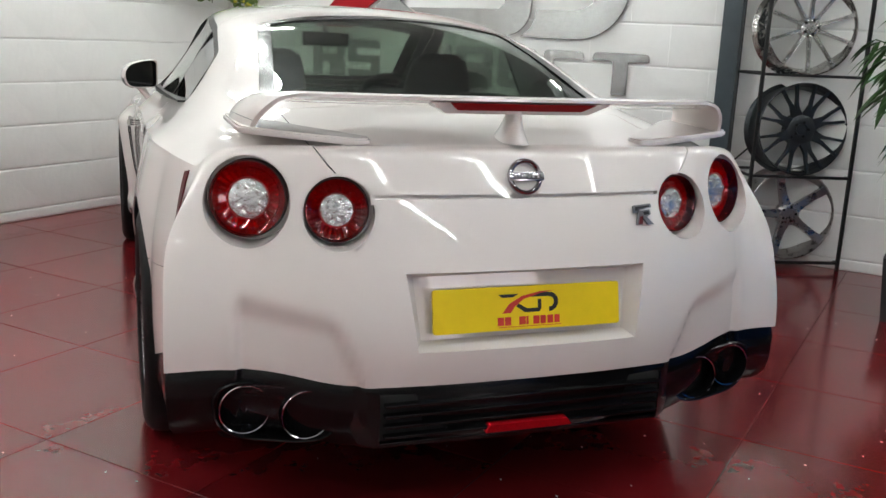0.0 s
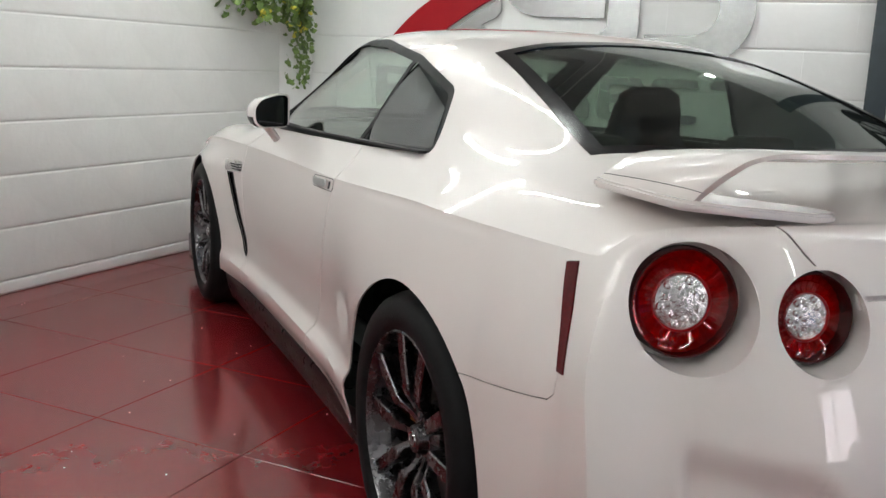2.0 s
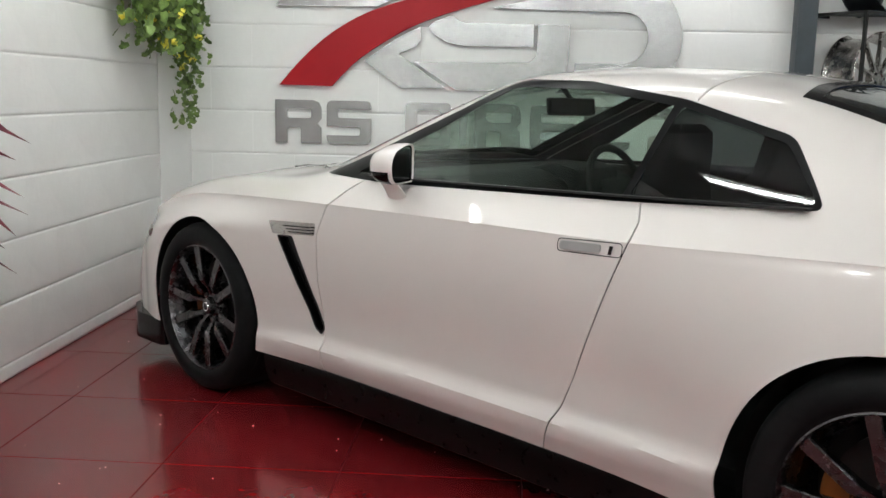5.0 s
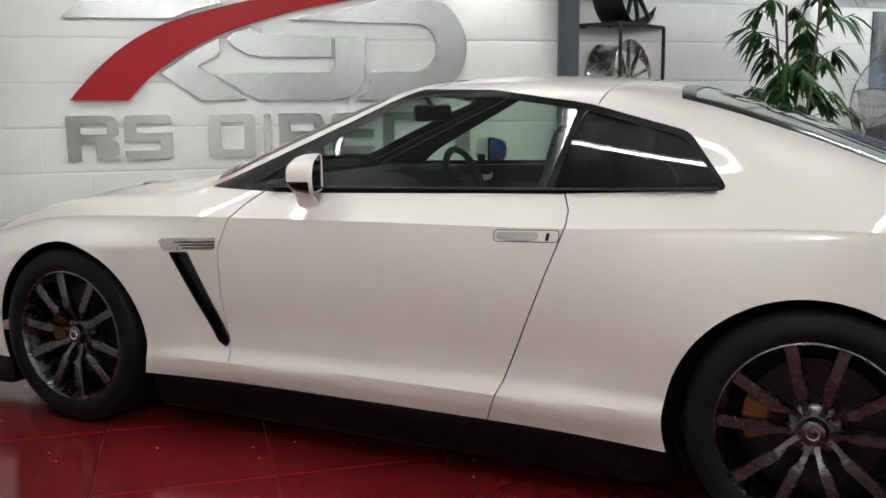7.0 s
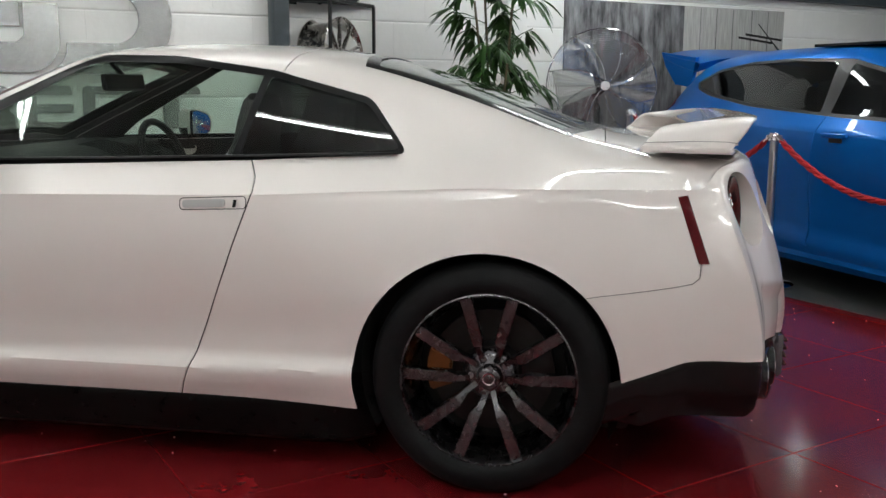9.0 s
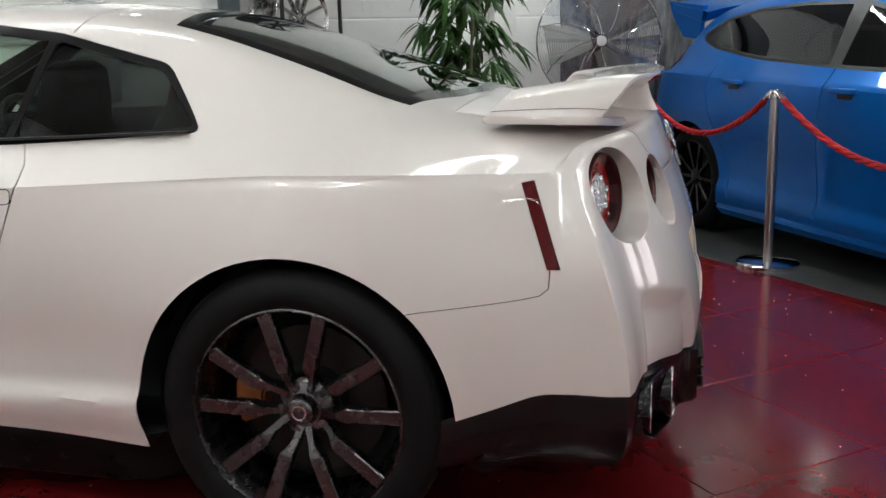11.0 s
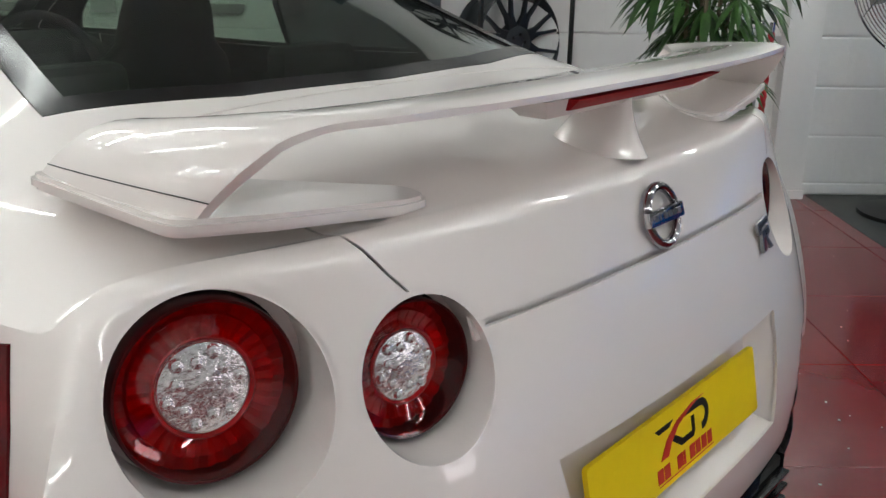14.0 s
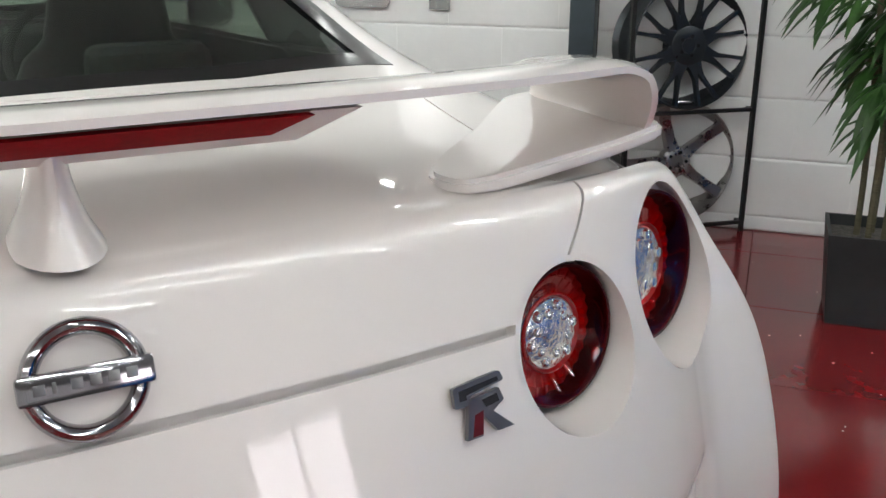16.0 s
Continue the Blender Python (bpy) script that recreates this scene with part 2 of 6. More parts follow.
def inset_outline(points, d):
    """Moves each side of an outline inward by d."""
    ps = [Vector(p) for p in points]
    area = sum(a.x * b.y - b.x * a.y for a, b in zip(ps, ps[1:] + ps[:1]))
    s = 1 if area > 0 else -1
    out = []
    for k, p in enumerate(ps):
        e0, e1 = (p - ps[k - 1]).normalized(), (ps[(k + 1) % len(ps)] - p).normalized()
        n0, n1 = Vector((-e0.y, e0.x)) * s, Vector((-e1.y, e1.x)) * s
        n = (n0 + n1).normalized()
        out.append(tuple(p + n * d / max(0.4, n.dot(n0))))
    return out


def round_outline(points, r, seg=4):
    """Rounds the corners of an outline."""
    ps = [Vector(p) for p in points]
    out = []
    for k, p in enumerate(ps):
        a, b = ps[k - 1] - p, ps[(k + 1) % len(ps)] - p
        ra = min(r, a.length * 0.45)
        rb = min(r, b.length * 0.45)
        p0, p1 = p + a.normalized() * ra, p + b.normalized() * rb
        for j in range(seg + 1):
            t = j / seg
            out.append(tuple(p0 * (1 - t) ** 2 + p * 2 * t * (1 - t) + p1 * t ** 2))
    return out


def tube(points, radius, seg=8, cyclic=False, taper=None):
    """A pipe along points."""
    bm = bmesh.new()
    ps = [Vector(p) for p in points]
    rings = []
    up = Vector((0.13, 0.21, 0.97)).normalized()
    for k, p in enumerate(ps):
        nxt = ps[(k + 1) % len(ps)] if cyclic or k + 1 < len(ps) else p
        prv = ps[k - 1] if cyclic or k else p
        d = (nxt - prv).normalized()
        side = d.cross(up)
        if side.length < 0.05:
            side = d.cross(Vector((1, 0, 0)))
        side.normalize()
        top = side.cross(d).normalized()
        r = radius * (taper[k] if taper else 1)
        rings.append([bm.verts.new(p + r * (math.cos(2 * math.pi * j / seg) * side + math.sin(2 * math.pi * j / seg) * top)) for j in range(seg)])
    pairs = list(zip(rings, rings[1:])) + ([(rings[-1], rings[0])] if cyclic else [])
    for a, b in pairs:
        for j in range(seg):
            bm.faces.new((a[j], a[(j + 1) % seg], b[(j + 1) % seg], b[j]))
    if not cyclic:
        bm.faces.new(rings[0][::-1])
        bm.faces.new(rings[-1])
    bmesh.ops.recalc_face_normals(bm, faces=bm.faces)
    return bm


def curve(*pts):
    """A smooth function through (x, value) points, with no overshoot."""
    xs, ys = np.array([p[0] for p in pts], float), np.array([p[1] for p in pts], float)
    h, d = np.diff(xs), np.diff(ys) / np.diff(xs)
    t = np.zeros(len(xs))
    t[1:-1] = np.where(d[:-1] * d[1:] > 0, 2 * d[:-1] * d[1:] / np.where(d[:-1] + d[1:] == 0, 1, d[:-1] + d[1:]), 0)
    t[0], t[-1] = d[0], d[-1]

    def f(x):
        x = np.clip(np.asarray(x, float), xs[0], xs[-1])
        k = np.clip(np.searchsorted(xs, x) - 1, 0, len(h) - 1)
        s = (x - xs[k]) / h[k]
        return ((1 + 2 * s) * (1 - s) ** 2 * ys[k] + s * (1 - s) ** 2 * h[k] * t[k]
                + s * s * (3 - 2 * s) * ys[k + 1] + s * s * (s - 1) * h[k] * t[k + 1])

    return f


def sstep(a, b, x):
    s = np.clip((np.asarray(x, float) - a) / (b - a), 0, 1)
    return s * s * (3 - 2 * s)


def grid_mesh(rows, name, wrap=False):
    """A sheet from rows of points, as a bmesh."""
    bm = bmesh.new()
    vs = [[bm.verts.new(p) for p in row] for row in rows]
    for a, b in zip(vs, vs[1:]):
        for k in range(len(a) - (0 if wrap else 1)):
            j = (k + 1) % len(a)
            bm.faces.new((a[k], a[j], b[j], b[k]))
    return bm


def boolean(me, cutter, op="DIFFERENCE"):
    """The mesh me cut by, or kept within, the closed bmesh or mesh cutter."""
    a = new("cut_a", me)
    if isinstance(cutter, bmesh.types.BMesh):
        cm = bpy.data.meshes.new("cut")
        cutter.to_mesh(cm)
        cutter.free()
    else:
        cm = cutter
    b = new("cut_b", cm)
    mod = a.modifiers.new("b", "BOOLEAN")
    mod.operation, mod.object, mod.solver = op, b, "EXACT"
    bpy.context.view_layer.update()
    out = bpy.data.meshes.new_from_object(a.evaluated_get(bpy.context.evaluated_depsgraph_get()))
    bpy.data.objects.remove(a)
    bpy.data.objects.remove(b)
    return out


def mirror_x(me, name):
    """A copy of a mesh mirrored in x."""
    bm = bmesh.new()
    bm.from_mesh(me)
    for v in bm.verts:
        v.co.x = -v.co.x
    bmesh.ops.reverse_faces(bm, faces=bm.faces)
    out = bpy.data.meshes.new(name)
    bm.to_mesh(out)
    bm.free()
    for mt in me.materials:
        out.materials.append(mt)
    return out


# ---- the room: u runs along the wall with the sign, v out of it (the room lies at v < 0) ----
ROOM = pose(0.12, 5.73, 0, 0, 0, -49.2)
ROOM_U, ROOM_V, ROOM_H = 12.5, -9.0, 2.75
COURSE, BLOCK = 0.266, 0.53
RED_EDGE = 5.96


def at_room(u, v, z=0.0, rz=0.0):
    return ROOM @ pose(u, v, z, 0, 0, rz)


wall_sign = structure("wall_north", box(-0.2, ROOM_U, 0.0, 0.2, 0, ROOM_H), JOINT_PAINT, "white painted blockwork wall carrying the metal sign", "wall", ROOM)
wall_left = structure("wall_west", box(-0.2, 0.0, ROOM_V, -0.002, 0, ROOM_H), JOINT_PAINT, "white painted blockwork side wall of the showroom", "wall", ROOM)
structure("corner_trim", prism([(0.001, -0.001), (0.001, -0.23), (0.012, -0.236), (0.128, -0.062), (0.132, -0.05), (0.132, -0.001)], "z", 0.0, ROOM_H - 0.002), PLASTER, "white boxed pipe casing in the room corner", "trim", ROOM)
structure("wall_south", box(-0.2, ROOM_U + 0.2, ROOM_V - 0.2, ROOM_V, 0, ROOM_H), PLASTER, "plain white wall behind the camera", "wall", ROOM)
# far end wall with the shop window
WIN_A, WIN_B, WIN_TOP = -7.5, -6.0, 2.45
structure("wall_east", box(ROOM_U, ROOM_U + 0.2, WIN_B, 0, 0, ROOM_H), PLASTER, "plain white far wall of the showroom", "wall", ROOM)
structure("wall_east_pier", box(ROOM_U, ROOM_U + 0.2, ROOM_V, WIN_A, 0, ROOM_H), PLASTER, "plain white pier beside the shop window", "wall", ROOM)
structure("wall_east_lintel", box(ROOM_U, ROOM_U + 0.2, WIN_A, WIN_B, WIN_TOP, ROOM_H), PLASTER, "white lintel over the shop window", "wall", ROOM)
window = structure("window_1", box(ROOM_U + 0.1, ROOM_U + 0.2, WIN_A, WIN_B, 0, 0.12), LAMP_BODY, "wide shop window with white frame", "window", ROOM)
for fv in (WIN_A, -6.8, WIN_B - 0.05):
    part("mullion", box(ROOM_U + 0.12, ROOM_U + 0.18, fv, fv + 0.05, 0.12, WIN_TOP), LAMP_BODY, window)
structure("backdrop", box(ROOM_U + 0.7, ROOM_U + 0.75, WIN_A - 0.9, WIN_B + 0.9, 0.0, 3.0), mat("daylight_outside", (1.0, 0.92, 0.96), emit=3.0), "bright overcast daylight outside the window", "backdrop", ROOM)
daylight = new("window_daylight", bpy.data.lights.new("window_daylight", "AREA"))
daylight.data.shape, daylight.data.size, daylight.data.size_y, daylight.data.energy, daylight.data.color = "RECTANGLE", 1.4, 2.2, 30, (1.0, 0.94, 0.98)
daylight.matrix_world = ROOM @ look((ROOM_U + 0.21, (WIN_A + WIN_B) / 2, 1.25), (0, (WIN_A + WIN_B) / 2, 1.2))
structure("ceiling", box(-0.2, ROOM_U + 0.2, ROOM_V - 0.2, 0.2, ROOM_H, ROOM_H + 0.1), CEIL, "plain grey showroom ceiling", "ceiling", ROOM)
floor = structure("floor", box(-0.2, ROOM_U + 0.2, ROOM_V - 0.2, 0.2, -0.1, -0.004), GROUT, "glossy red tiled showroom floor", "floor", ROOM)
structure("floor_dark", box(RED_EDGE, ROOM_U, ROOM_V, 0, -0.0039, 0.0), CARPET, "dark grey floor beside the red tiles", "floor", ROOM)

# ceiling strip lights, all unseen: rows read from reflections, others added to brighten
def strip_light(u, v, rz, length=1.5, twin=False):
    t = empty_thing("ceiling_light", "unseen white batten with a lit fluorescent tube on the ceiling", "ceiling light", "ceiling strip lights", at_room(u, v, ROOM_H, rz))
    part("housing", box(-length / 2, length / 2, -0.035, 0.035, -0.05, 0.0, 0.006), LAMP_BODY, t)
    for off in ((-0.026, 0.026) if twin else (0,)):
        part("tube", cyl(0.016, 0.016, length - 0.06, 12, pose(-length / 2 + 0.03, off, -0.07, 0, 90, 0)), TUBE, t)


for lu, lv in ((3.75, -3.78), (5.5, -3.78), (7.25, -3.78), (3.75, -5.65), (5.5, -5.65), (3.75, -7.5), (8.95, -1.85), (2.05, -5.65), (2.05, -7.5)):
    strip_light(lu, lv, 0)
# unseen battens added to brighten the wall and floor near the hatchback
strip_light(6.35, -1.05, 0, 1.5, True)
strip_light(6.4, -2.8, 0, 1.5, True)
strip_light(6.6, -4.7, 0)
strip_light(7.25, -5.65, 0)
# angled batten, placed by its streak in the quarter window
strip_light(1.88, -3.66, -12, 1.5)
# unseen battens over the car and near the side wall, added to brighten it
strip_light(2.3, -2.45, 0, 1.5)
strip_light(1.05, -2.15, 0, 1.3, True)
strip_light(0.85, -1.4, 0, 1.2)
strip_light(0.70, -4.9, 0, 1.2, True)
strip_light(0.95, -5.7, 0, 1.3, True)

# spotlight that washes the wall beside the column
spot = empty_thing("spotlight", "white ceiling spotlight aimed at the wall", "spotlight", "", at_room(3.3, -0.35, ROOM_H))
part("can", cyl(0.045, 0.055, 0.12, 24, pose(0, 0, -0.16)), LAMP_BODY, spot)
part("bulb", cyl(0.036, 0.036, 0.004, 20, pose(0, 0, -0.166)), TUBE, spot)
beam = new("spot_beam", bpy.data.lights.new("spot_beam", "SPOT"))
beam.data.energy, beam.data.spot_size, beam.data.spot_blend, beam.data.shadow_soft_size = 30, radians(60), 0.7, 0.04
beam.matrix_world = ROOM @ look((3.3, -0.35, ROOM_H - 0.18), (3.35, 0.0, 1.9))

# steel column
tagged(part("steel_column", box(-0.055, 0.055, -0.055, 0.055, 0, ROOM_H, 0.004), STEEL_PAINT, None, "", at_room(3.85, -0.12)), "dark blue-grey painted steel column by the wall", "column", kind="structure")


# ---- the white coupe: x across, y ahead from the rear bumper, z up ----
def hull_rows(side_pts, front_pts, rear_pts, zring, offset, bottom, zc, rail_x, rail_z, belt_x, belt_z, y_rear, y_front, fade, levels=58, nside=160, nend=46, nsec=46, fair=14):
    """The half shell (x > 0) of a car as two sheets of points: the skirt below the shoulder ring, and the cap above it."""
    def arc(pts, n, crowd=0.0):
        p = np.array(pts, float)
        s = np.r_[0, np.cumsum(np.hypot(*np.diff(p, axis=0).T))]
        u = np.linspace(0, 1, n)
        q = s[-1] * (u - crowd * u * (1 - u) ** 3)
        return np.stack([curve(*zip(s, p[:, 0]))(q), curve(*zip(s, p[:, 1]))(q)], 1)

    rear, side, front = arc(rear_pts, nend), arc(side_pts, nside, 0.8), arc(front_pts, nend)
    ring = np.concatenate([rear[:-1], side, front[1:]])
    tang = np.gradient(ring, axis=0)
    for _ in range(3):
        tang[1:-1] = (tang[:-2] + 2 * tang[1:-1] + tang[2:]) / 4
    tang /= np.hypot(*tang.T)[:, None]
    nrm = np.stack([tang[:, 1], -tang[:, 0]], 1)
    nrm[0], nrm[-1] = (0, -1), (0, 1)
    zr = zring(ring)
    zb = bottom(ring)
    skirt = []
    for k in range(levels):
        z = zr + (zb - zr) * (k / (levels - 1)) ** 1.45
        o = offset(ring, nrm, zr, z)
        p = ring + (o if o.ndim == 2 else nrm * o[:, None])
        p[0, 0] = p[-1, 0] = 0
        skirt.append([(x, y, zz) for (x, y), zz in zip(p, z)])
    cap = []
    tw = np.linspace(0, 1, nsec)
    zside = zring(side)
    for (xe, ye), ze in zip(side, zside):
        dr = (side[0, 1] - rear[0, 1]) * float(1 - sstep(side[0, 1], side[0, 1] + fade, ye))
        df = (front[-1, 1] - side[-1, 1]) * float(sstep(side[-1, 1] - fade, side[-1, 1], ye))
        rx, rz, bx, bz = float(rail_x(ye)), float(rail_z(ye)), float(belt_x(ye)), float(belt_z(ye))
        yc = ye - dr + df
        c = float(zc(yc))
        xs = [0, rx * 0.4, rx * 0.8, rx, rx + (bx - rx) * 0.5, bx, xe]
        zs = [c, c - (c - rz) * 0.10, c - (c - rz) * 0.52, rz, rz + (bz - rz) * 0.46, bz, ze]
        s = np.r_[0, np.cumsum(np.hypot(np.diff(xs), np.diff(zs)))]
        q = tw * s[-1]
        X, Z = curve(*zip(s, xs))(q), curve(*zip(s, zs))(q)
        Y = ye - dr * (1 - (X / xe) ** 2) + df * (1 - (X / xe) ** 2)
        cap.append([(x, y, z) for x, y, z in zip(X, Y, Z)])
    # the cap's first and last rows lie on the ring itself
    for row, edge in ((0, rear), (-1, front[::-1])):
        pe = np.array([(x, y) for x, y in edge])
        ze = zring(pe)
        q = np.linspace(0, 1, nsec)
        i = np.linspace(0, 1, len(pe))
        cap[row] = [(float(np.interp(t, i, pe[:, 0])), float(np.interp(t, i, pe[:, 1])), float(np.interp(t, i, ze))) for t in q]
    # fair the cap, its rim held fast, so that reflections run evenly
    grid = np.array(cap)
    for _ in range(fair):
        flip = grid[:, 1:2] * np.array([-1, 1, 1])
        wide = np.concatenate([flip, grid], 1)
        across = (wide[1:-1, :-2] + wide[1:-1, 2:]) / 2
        along = (grid[:-2, :-1] + grid[2:, :-1]) / 2
        grid[1:-1, :-1] = grid[1:-1, :-1] * 0.4 + across * 0.3 + along * 0.3
        grid[:, 0, 0] = 0
    return skirt, [[tuple(p) for p in row] for row in grid]


def hull_mesh(skirt, cap, name, thick=0.005):
    bm = bmesh.new()
    for rows, flip in ((skirt, False), (cap, False)):
        for sx in (1, -1):
            vs = [[bm.verts.new((x * sx, y, z)) for x, y, z in row] for row in rows]
            for a, b in zip(vs, vs[1:]):
                for k in range(len(a) - 1):
                    bm.faces.new((a[k], a[k + 1], b[k + 1], b[k]))
    if not thick:
        # close the underside with bars across
        for a, b in zip(skirt[-1], skirt[-1][1:]):
            quad = [(a[0], a[1], a[2]), (b[0], b[1], b[2]), (-b[0], b[1], b[2]), (-a[0], a[1], a[2])]
            quad = [q for k, q in enumerate(quad) if q not in quad[:k]]
            if len(quad) > 2:
                bm.faces.new([bm.verts.new(q) for q in quad])
    bmesh.ops.remove_doubles(bm, verts=bm.verts, dist=0.0008)
    bmesh.ops.recalc_face_normals(bm, faces=bm.faces)
    top = max(bm.faces, key=lambda f: f.calc_center_median().z)
    if top.normal.z < 0:
        bmesh.ops.reverse_faces(bm, faces=bm.faces)
    bm.normal_update()
    if not thick:
        bmesh.ops.recalc_face_normals(bm, faces=bm.faces)
        me = bpy.data.meshes.new(name)
        bm.to_mesh(me)
        bm.free()
        return me
    outer = list(bm.verts)
    inner = {v: bm.verts.new(v.co - v.normal * thick) for v in outer}
    border = [e for e in bm.edges if len(e.link_faces) == 1]
    rims = []
    for e in border:
        f = e.link_faces[0]
        loop = next(l for l in f.loops if l.edge == e)
        rims.append((loop.vert, loop.link_loop_next.vert))
    for f in list(bm.faces):
        bm.faces.new([inner[v] for v in reversed(f.verts)]).material_index = 1
    for a, b in rims:
        bm.faces.new((b, a, inner[a], inner[b]))
    me = bpy.data.meshes.new(name)
    bm.to_mesh(me)
    bm.free()
    return me


COUPE_REAR = [(0, 0.142), (0.18, 0.146), (0.35, 0.158), (0.50, 0.180), (0.62, 0.218), (0.70, 0.260)]
COUPE_SIDE = [(0.70, 0.260), (0.768, 0.297), (0.785, 0.318), (0.794, 0.345), (0.810, 0.42), (0.834, 0.57), (0.868, 0.92), (0.864, 1.3), (0.853, 1.7), (0.846, 2.3), (0.842, 2.9), (0.848, 3.3), (0.842, 3.75), (0.825, 4.05), (0.785, 4.25), (0.70, 4.39)]
COUPE_FRONT = [(0.70, 4.39), (0.55, 4.49), (0.3, 4.575), (0, 4.60)]
z_side = curve((0.1, 1.0), (0.2, 0.994), (0.25, 0.986), (0.279, 0.975), (0.30, 0.950), (0.322, 0.928), (0.36, 0.9245), (0.5, 0.9245), (0.9, 0.9245), (1.3, 0.908), (1.7, 0.888), (2.3, 0.878), (2.9, 0.865), (3.3, 0.855), (3.75, 0.832), (4.1, 0.765), (4.38, 0.67), (4.6, 0.61))
def d_rear(d):
    """How far the tail stands out at depth d below the lid: a tight lip, then one long fair swell."""
    d = np.clip(np.asarray(d, float), 0, 0.71)
    return 0.0215 * (1 - np.exp(-d / 0.005)) + 0.37016 * d + 0.19012 * d ** 2 - 0.77370 * d ** 3 + 0.05252 * d ** 4


d_door = curve((0, 0), (0.05, 0.005), (0.14, 0.010), (0.30, 0.003), (0.42, -0.008), (0.49, -0.006), (0.515, 0.004), (0.54, 0.026), (0.57, 0.024), (0.64, -0.002), (0.75, -0.02))
d_front = curve((0, 0), (0.10, 0.06), (0.25, 0.11), (0.40, 0.115), (0.55, 0.10))
d_flank = curve((0, 0), (0.06, 0.018), (0.15, 0.038), (0.25, 0.054), (0.45, 0.060), (0.70, 0.050))


def coupe_offset(ring, nrm, zr, z):
    d = zr - z
    y = ring[:, 1]
    wf = sstep(0.3, 0.8, nrm[:, 1]) * (y > 2)
    side = d_door(d) * sstep(0.9, 1.6, y) * (1 - sstep(3.0, 3.5, y))
    bulge_r = 0.068 * np.exp(-np.abs((y - 0.93) / 0.56) ** 2.8) * curve((-1, 0), (0, 0), (0.03, 0.14), (0.10, 0.42), (0.20, 0.74), (0.32, 0.97), (0.40, 1.0), (0.70, 0.85))(d)
    bulge_f = 0.082 * np.exp(-np.abs((y - 3.68) / 0.46) ** 2.4) * sstep(0.0, 0.13, d) * (1 - 0.25 * sstep(0.3, 0.6, d))
    tail = d_flank(d) * (1 - sstep(0.35, 0.85, y))
    nose = 0.05 * sstep(0, 0.2, d) * sstep(3.8, 4.2, y)
    flank = side + bulge_r + bulge_f + np.maximum(0, tail - 0.5 * bulge_r) + nose
    # facets low on the bumper, either side of the plate
    x = ring[:, 0]
    inner = 0.425 + 0.45 * np.maximum(0, z - 0.43)
    crest = 0.60 + 0.20 * (x - 0.468)
    scoop = -0.020 * sstep(0, 0.022, x - inner) * (1 - sstep(0.705, 0.735, x)) * sstep(-0.004, 0.06, crest - z)
    # flank and tail meet in a crisp upright edge
    ahead = nrm * (flank * (1 - wf) + d_front(d) * wf)[:, None]
    wx, wy = sstep(0.45, 0.75, nrm[:, 0]), sstep(0.2, 0.6, -nrm[:, 1])
    lip = 0.044 * wx * wy * sstep(-0.02, 0.2, d)
    behind = np.stack([(flank + lip) * wx, -(d_rear(d) + scoop * sstep(0.05, 0.3, -nrm[:, 1])) * wy], 1)
    return np.where((y < 1.2)[:, None], behind, ahead)


def coupe_bottom(ring):
    y = ring[:, 1]
    x = ring[:, 0]
    rear = 0.425 + 0.035 * sstep(0.44, 0.67, x)
    z = rear + (0.337 - rear) * np.clip((y - 0.29) / 0.33, 0, 1)
    z = z + (0.248 - z) * sstep(0.75, 0.95, y)
    return z - 0.02 * sstep(3.3, 4.2, y)


coupe_zc = curve((0.142, 1.001), (0.30, 1.024), (0.60, 1.062), (0.95, 1.185), (1.35, 1.312), (1.7, 1.362), (2.05, 1.372), (2.4, 1.345), (2.75, 1.245), (3.1, 1.10), (3.36, 0.985), (3.6, 0.952), (4.0, 0.892), (4.35, 0.775), (4.6, 0.61))
coupe_rx = curve((0.28, 0.50), (0.72, 0.585), (1.0, 0.575), (1.4, 0.555), (1.7, 0.555), (2.3, 0.55), (2.7, 0.585), (3.16, 0.615), (3.6, 0.58), (4.38, 0.42))
coupe_rz = curve((0.28, 0.99), (0.5, 1.02), (0.72, 1.062), (1.0, 1.155), (1.33, 1.245), (1.66, 1.300), (2.0, 1.325), (2.29, 1.312), (2.6, 1.19), (3.0, 1.03), (3.16, 0.968), (3.4, 0.925), (3.75, 0.905), (4.1, 0.828), (4.39, 0.69))
coupe_bx = curve((0.28, 0.60), (0.5, 0.705), (0.8, 0.735), (1.22, 0.735), (1.7, 0.748), (2.6, 0.757), (3.05, 0.74), (3.3, 0.735), (3.75, 0.745), (4.1, 0.735), (4.38, 0.62))
coupe_bz = curve((0.28, 0.985), (0.5, 1.0), (0.8, 1.015), (1.22, 1.02), (1.7, 0.996), (2.6, 0.968), (3.05, 0.945), (3.3, 0.918), (3.75, 0.894), (4.1, 0.815), (4.38, 0.68))

sk, cp = hull_rows(COUPE_SIDE, COUPE_FRONT, COUPE_REAR, lambda r: z_side(r[:, 1]), coupe_offset, coupe_bottom, coupe_zc, coupe_rx, coupe_rz, coupe_bx, coupe_bz, 0.12, 4.6, 0.55)
SHELL = hull_mesh(sk, cp, "shell")
SOLID = hull_mesh(sk, cp, "solid", 0)
for mt in (PAINT, INTERIOR):
    SHELL.materials.append(mt)

coupe = empty_thing("sports_coupe", "pearl white sports coupe with rear wing parked on red tiles", "car")
HUB_R, HUB_F, TYRE_R = 0.92, 3.70, 0.357


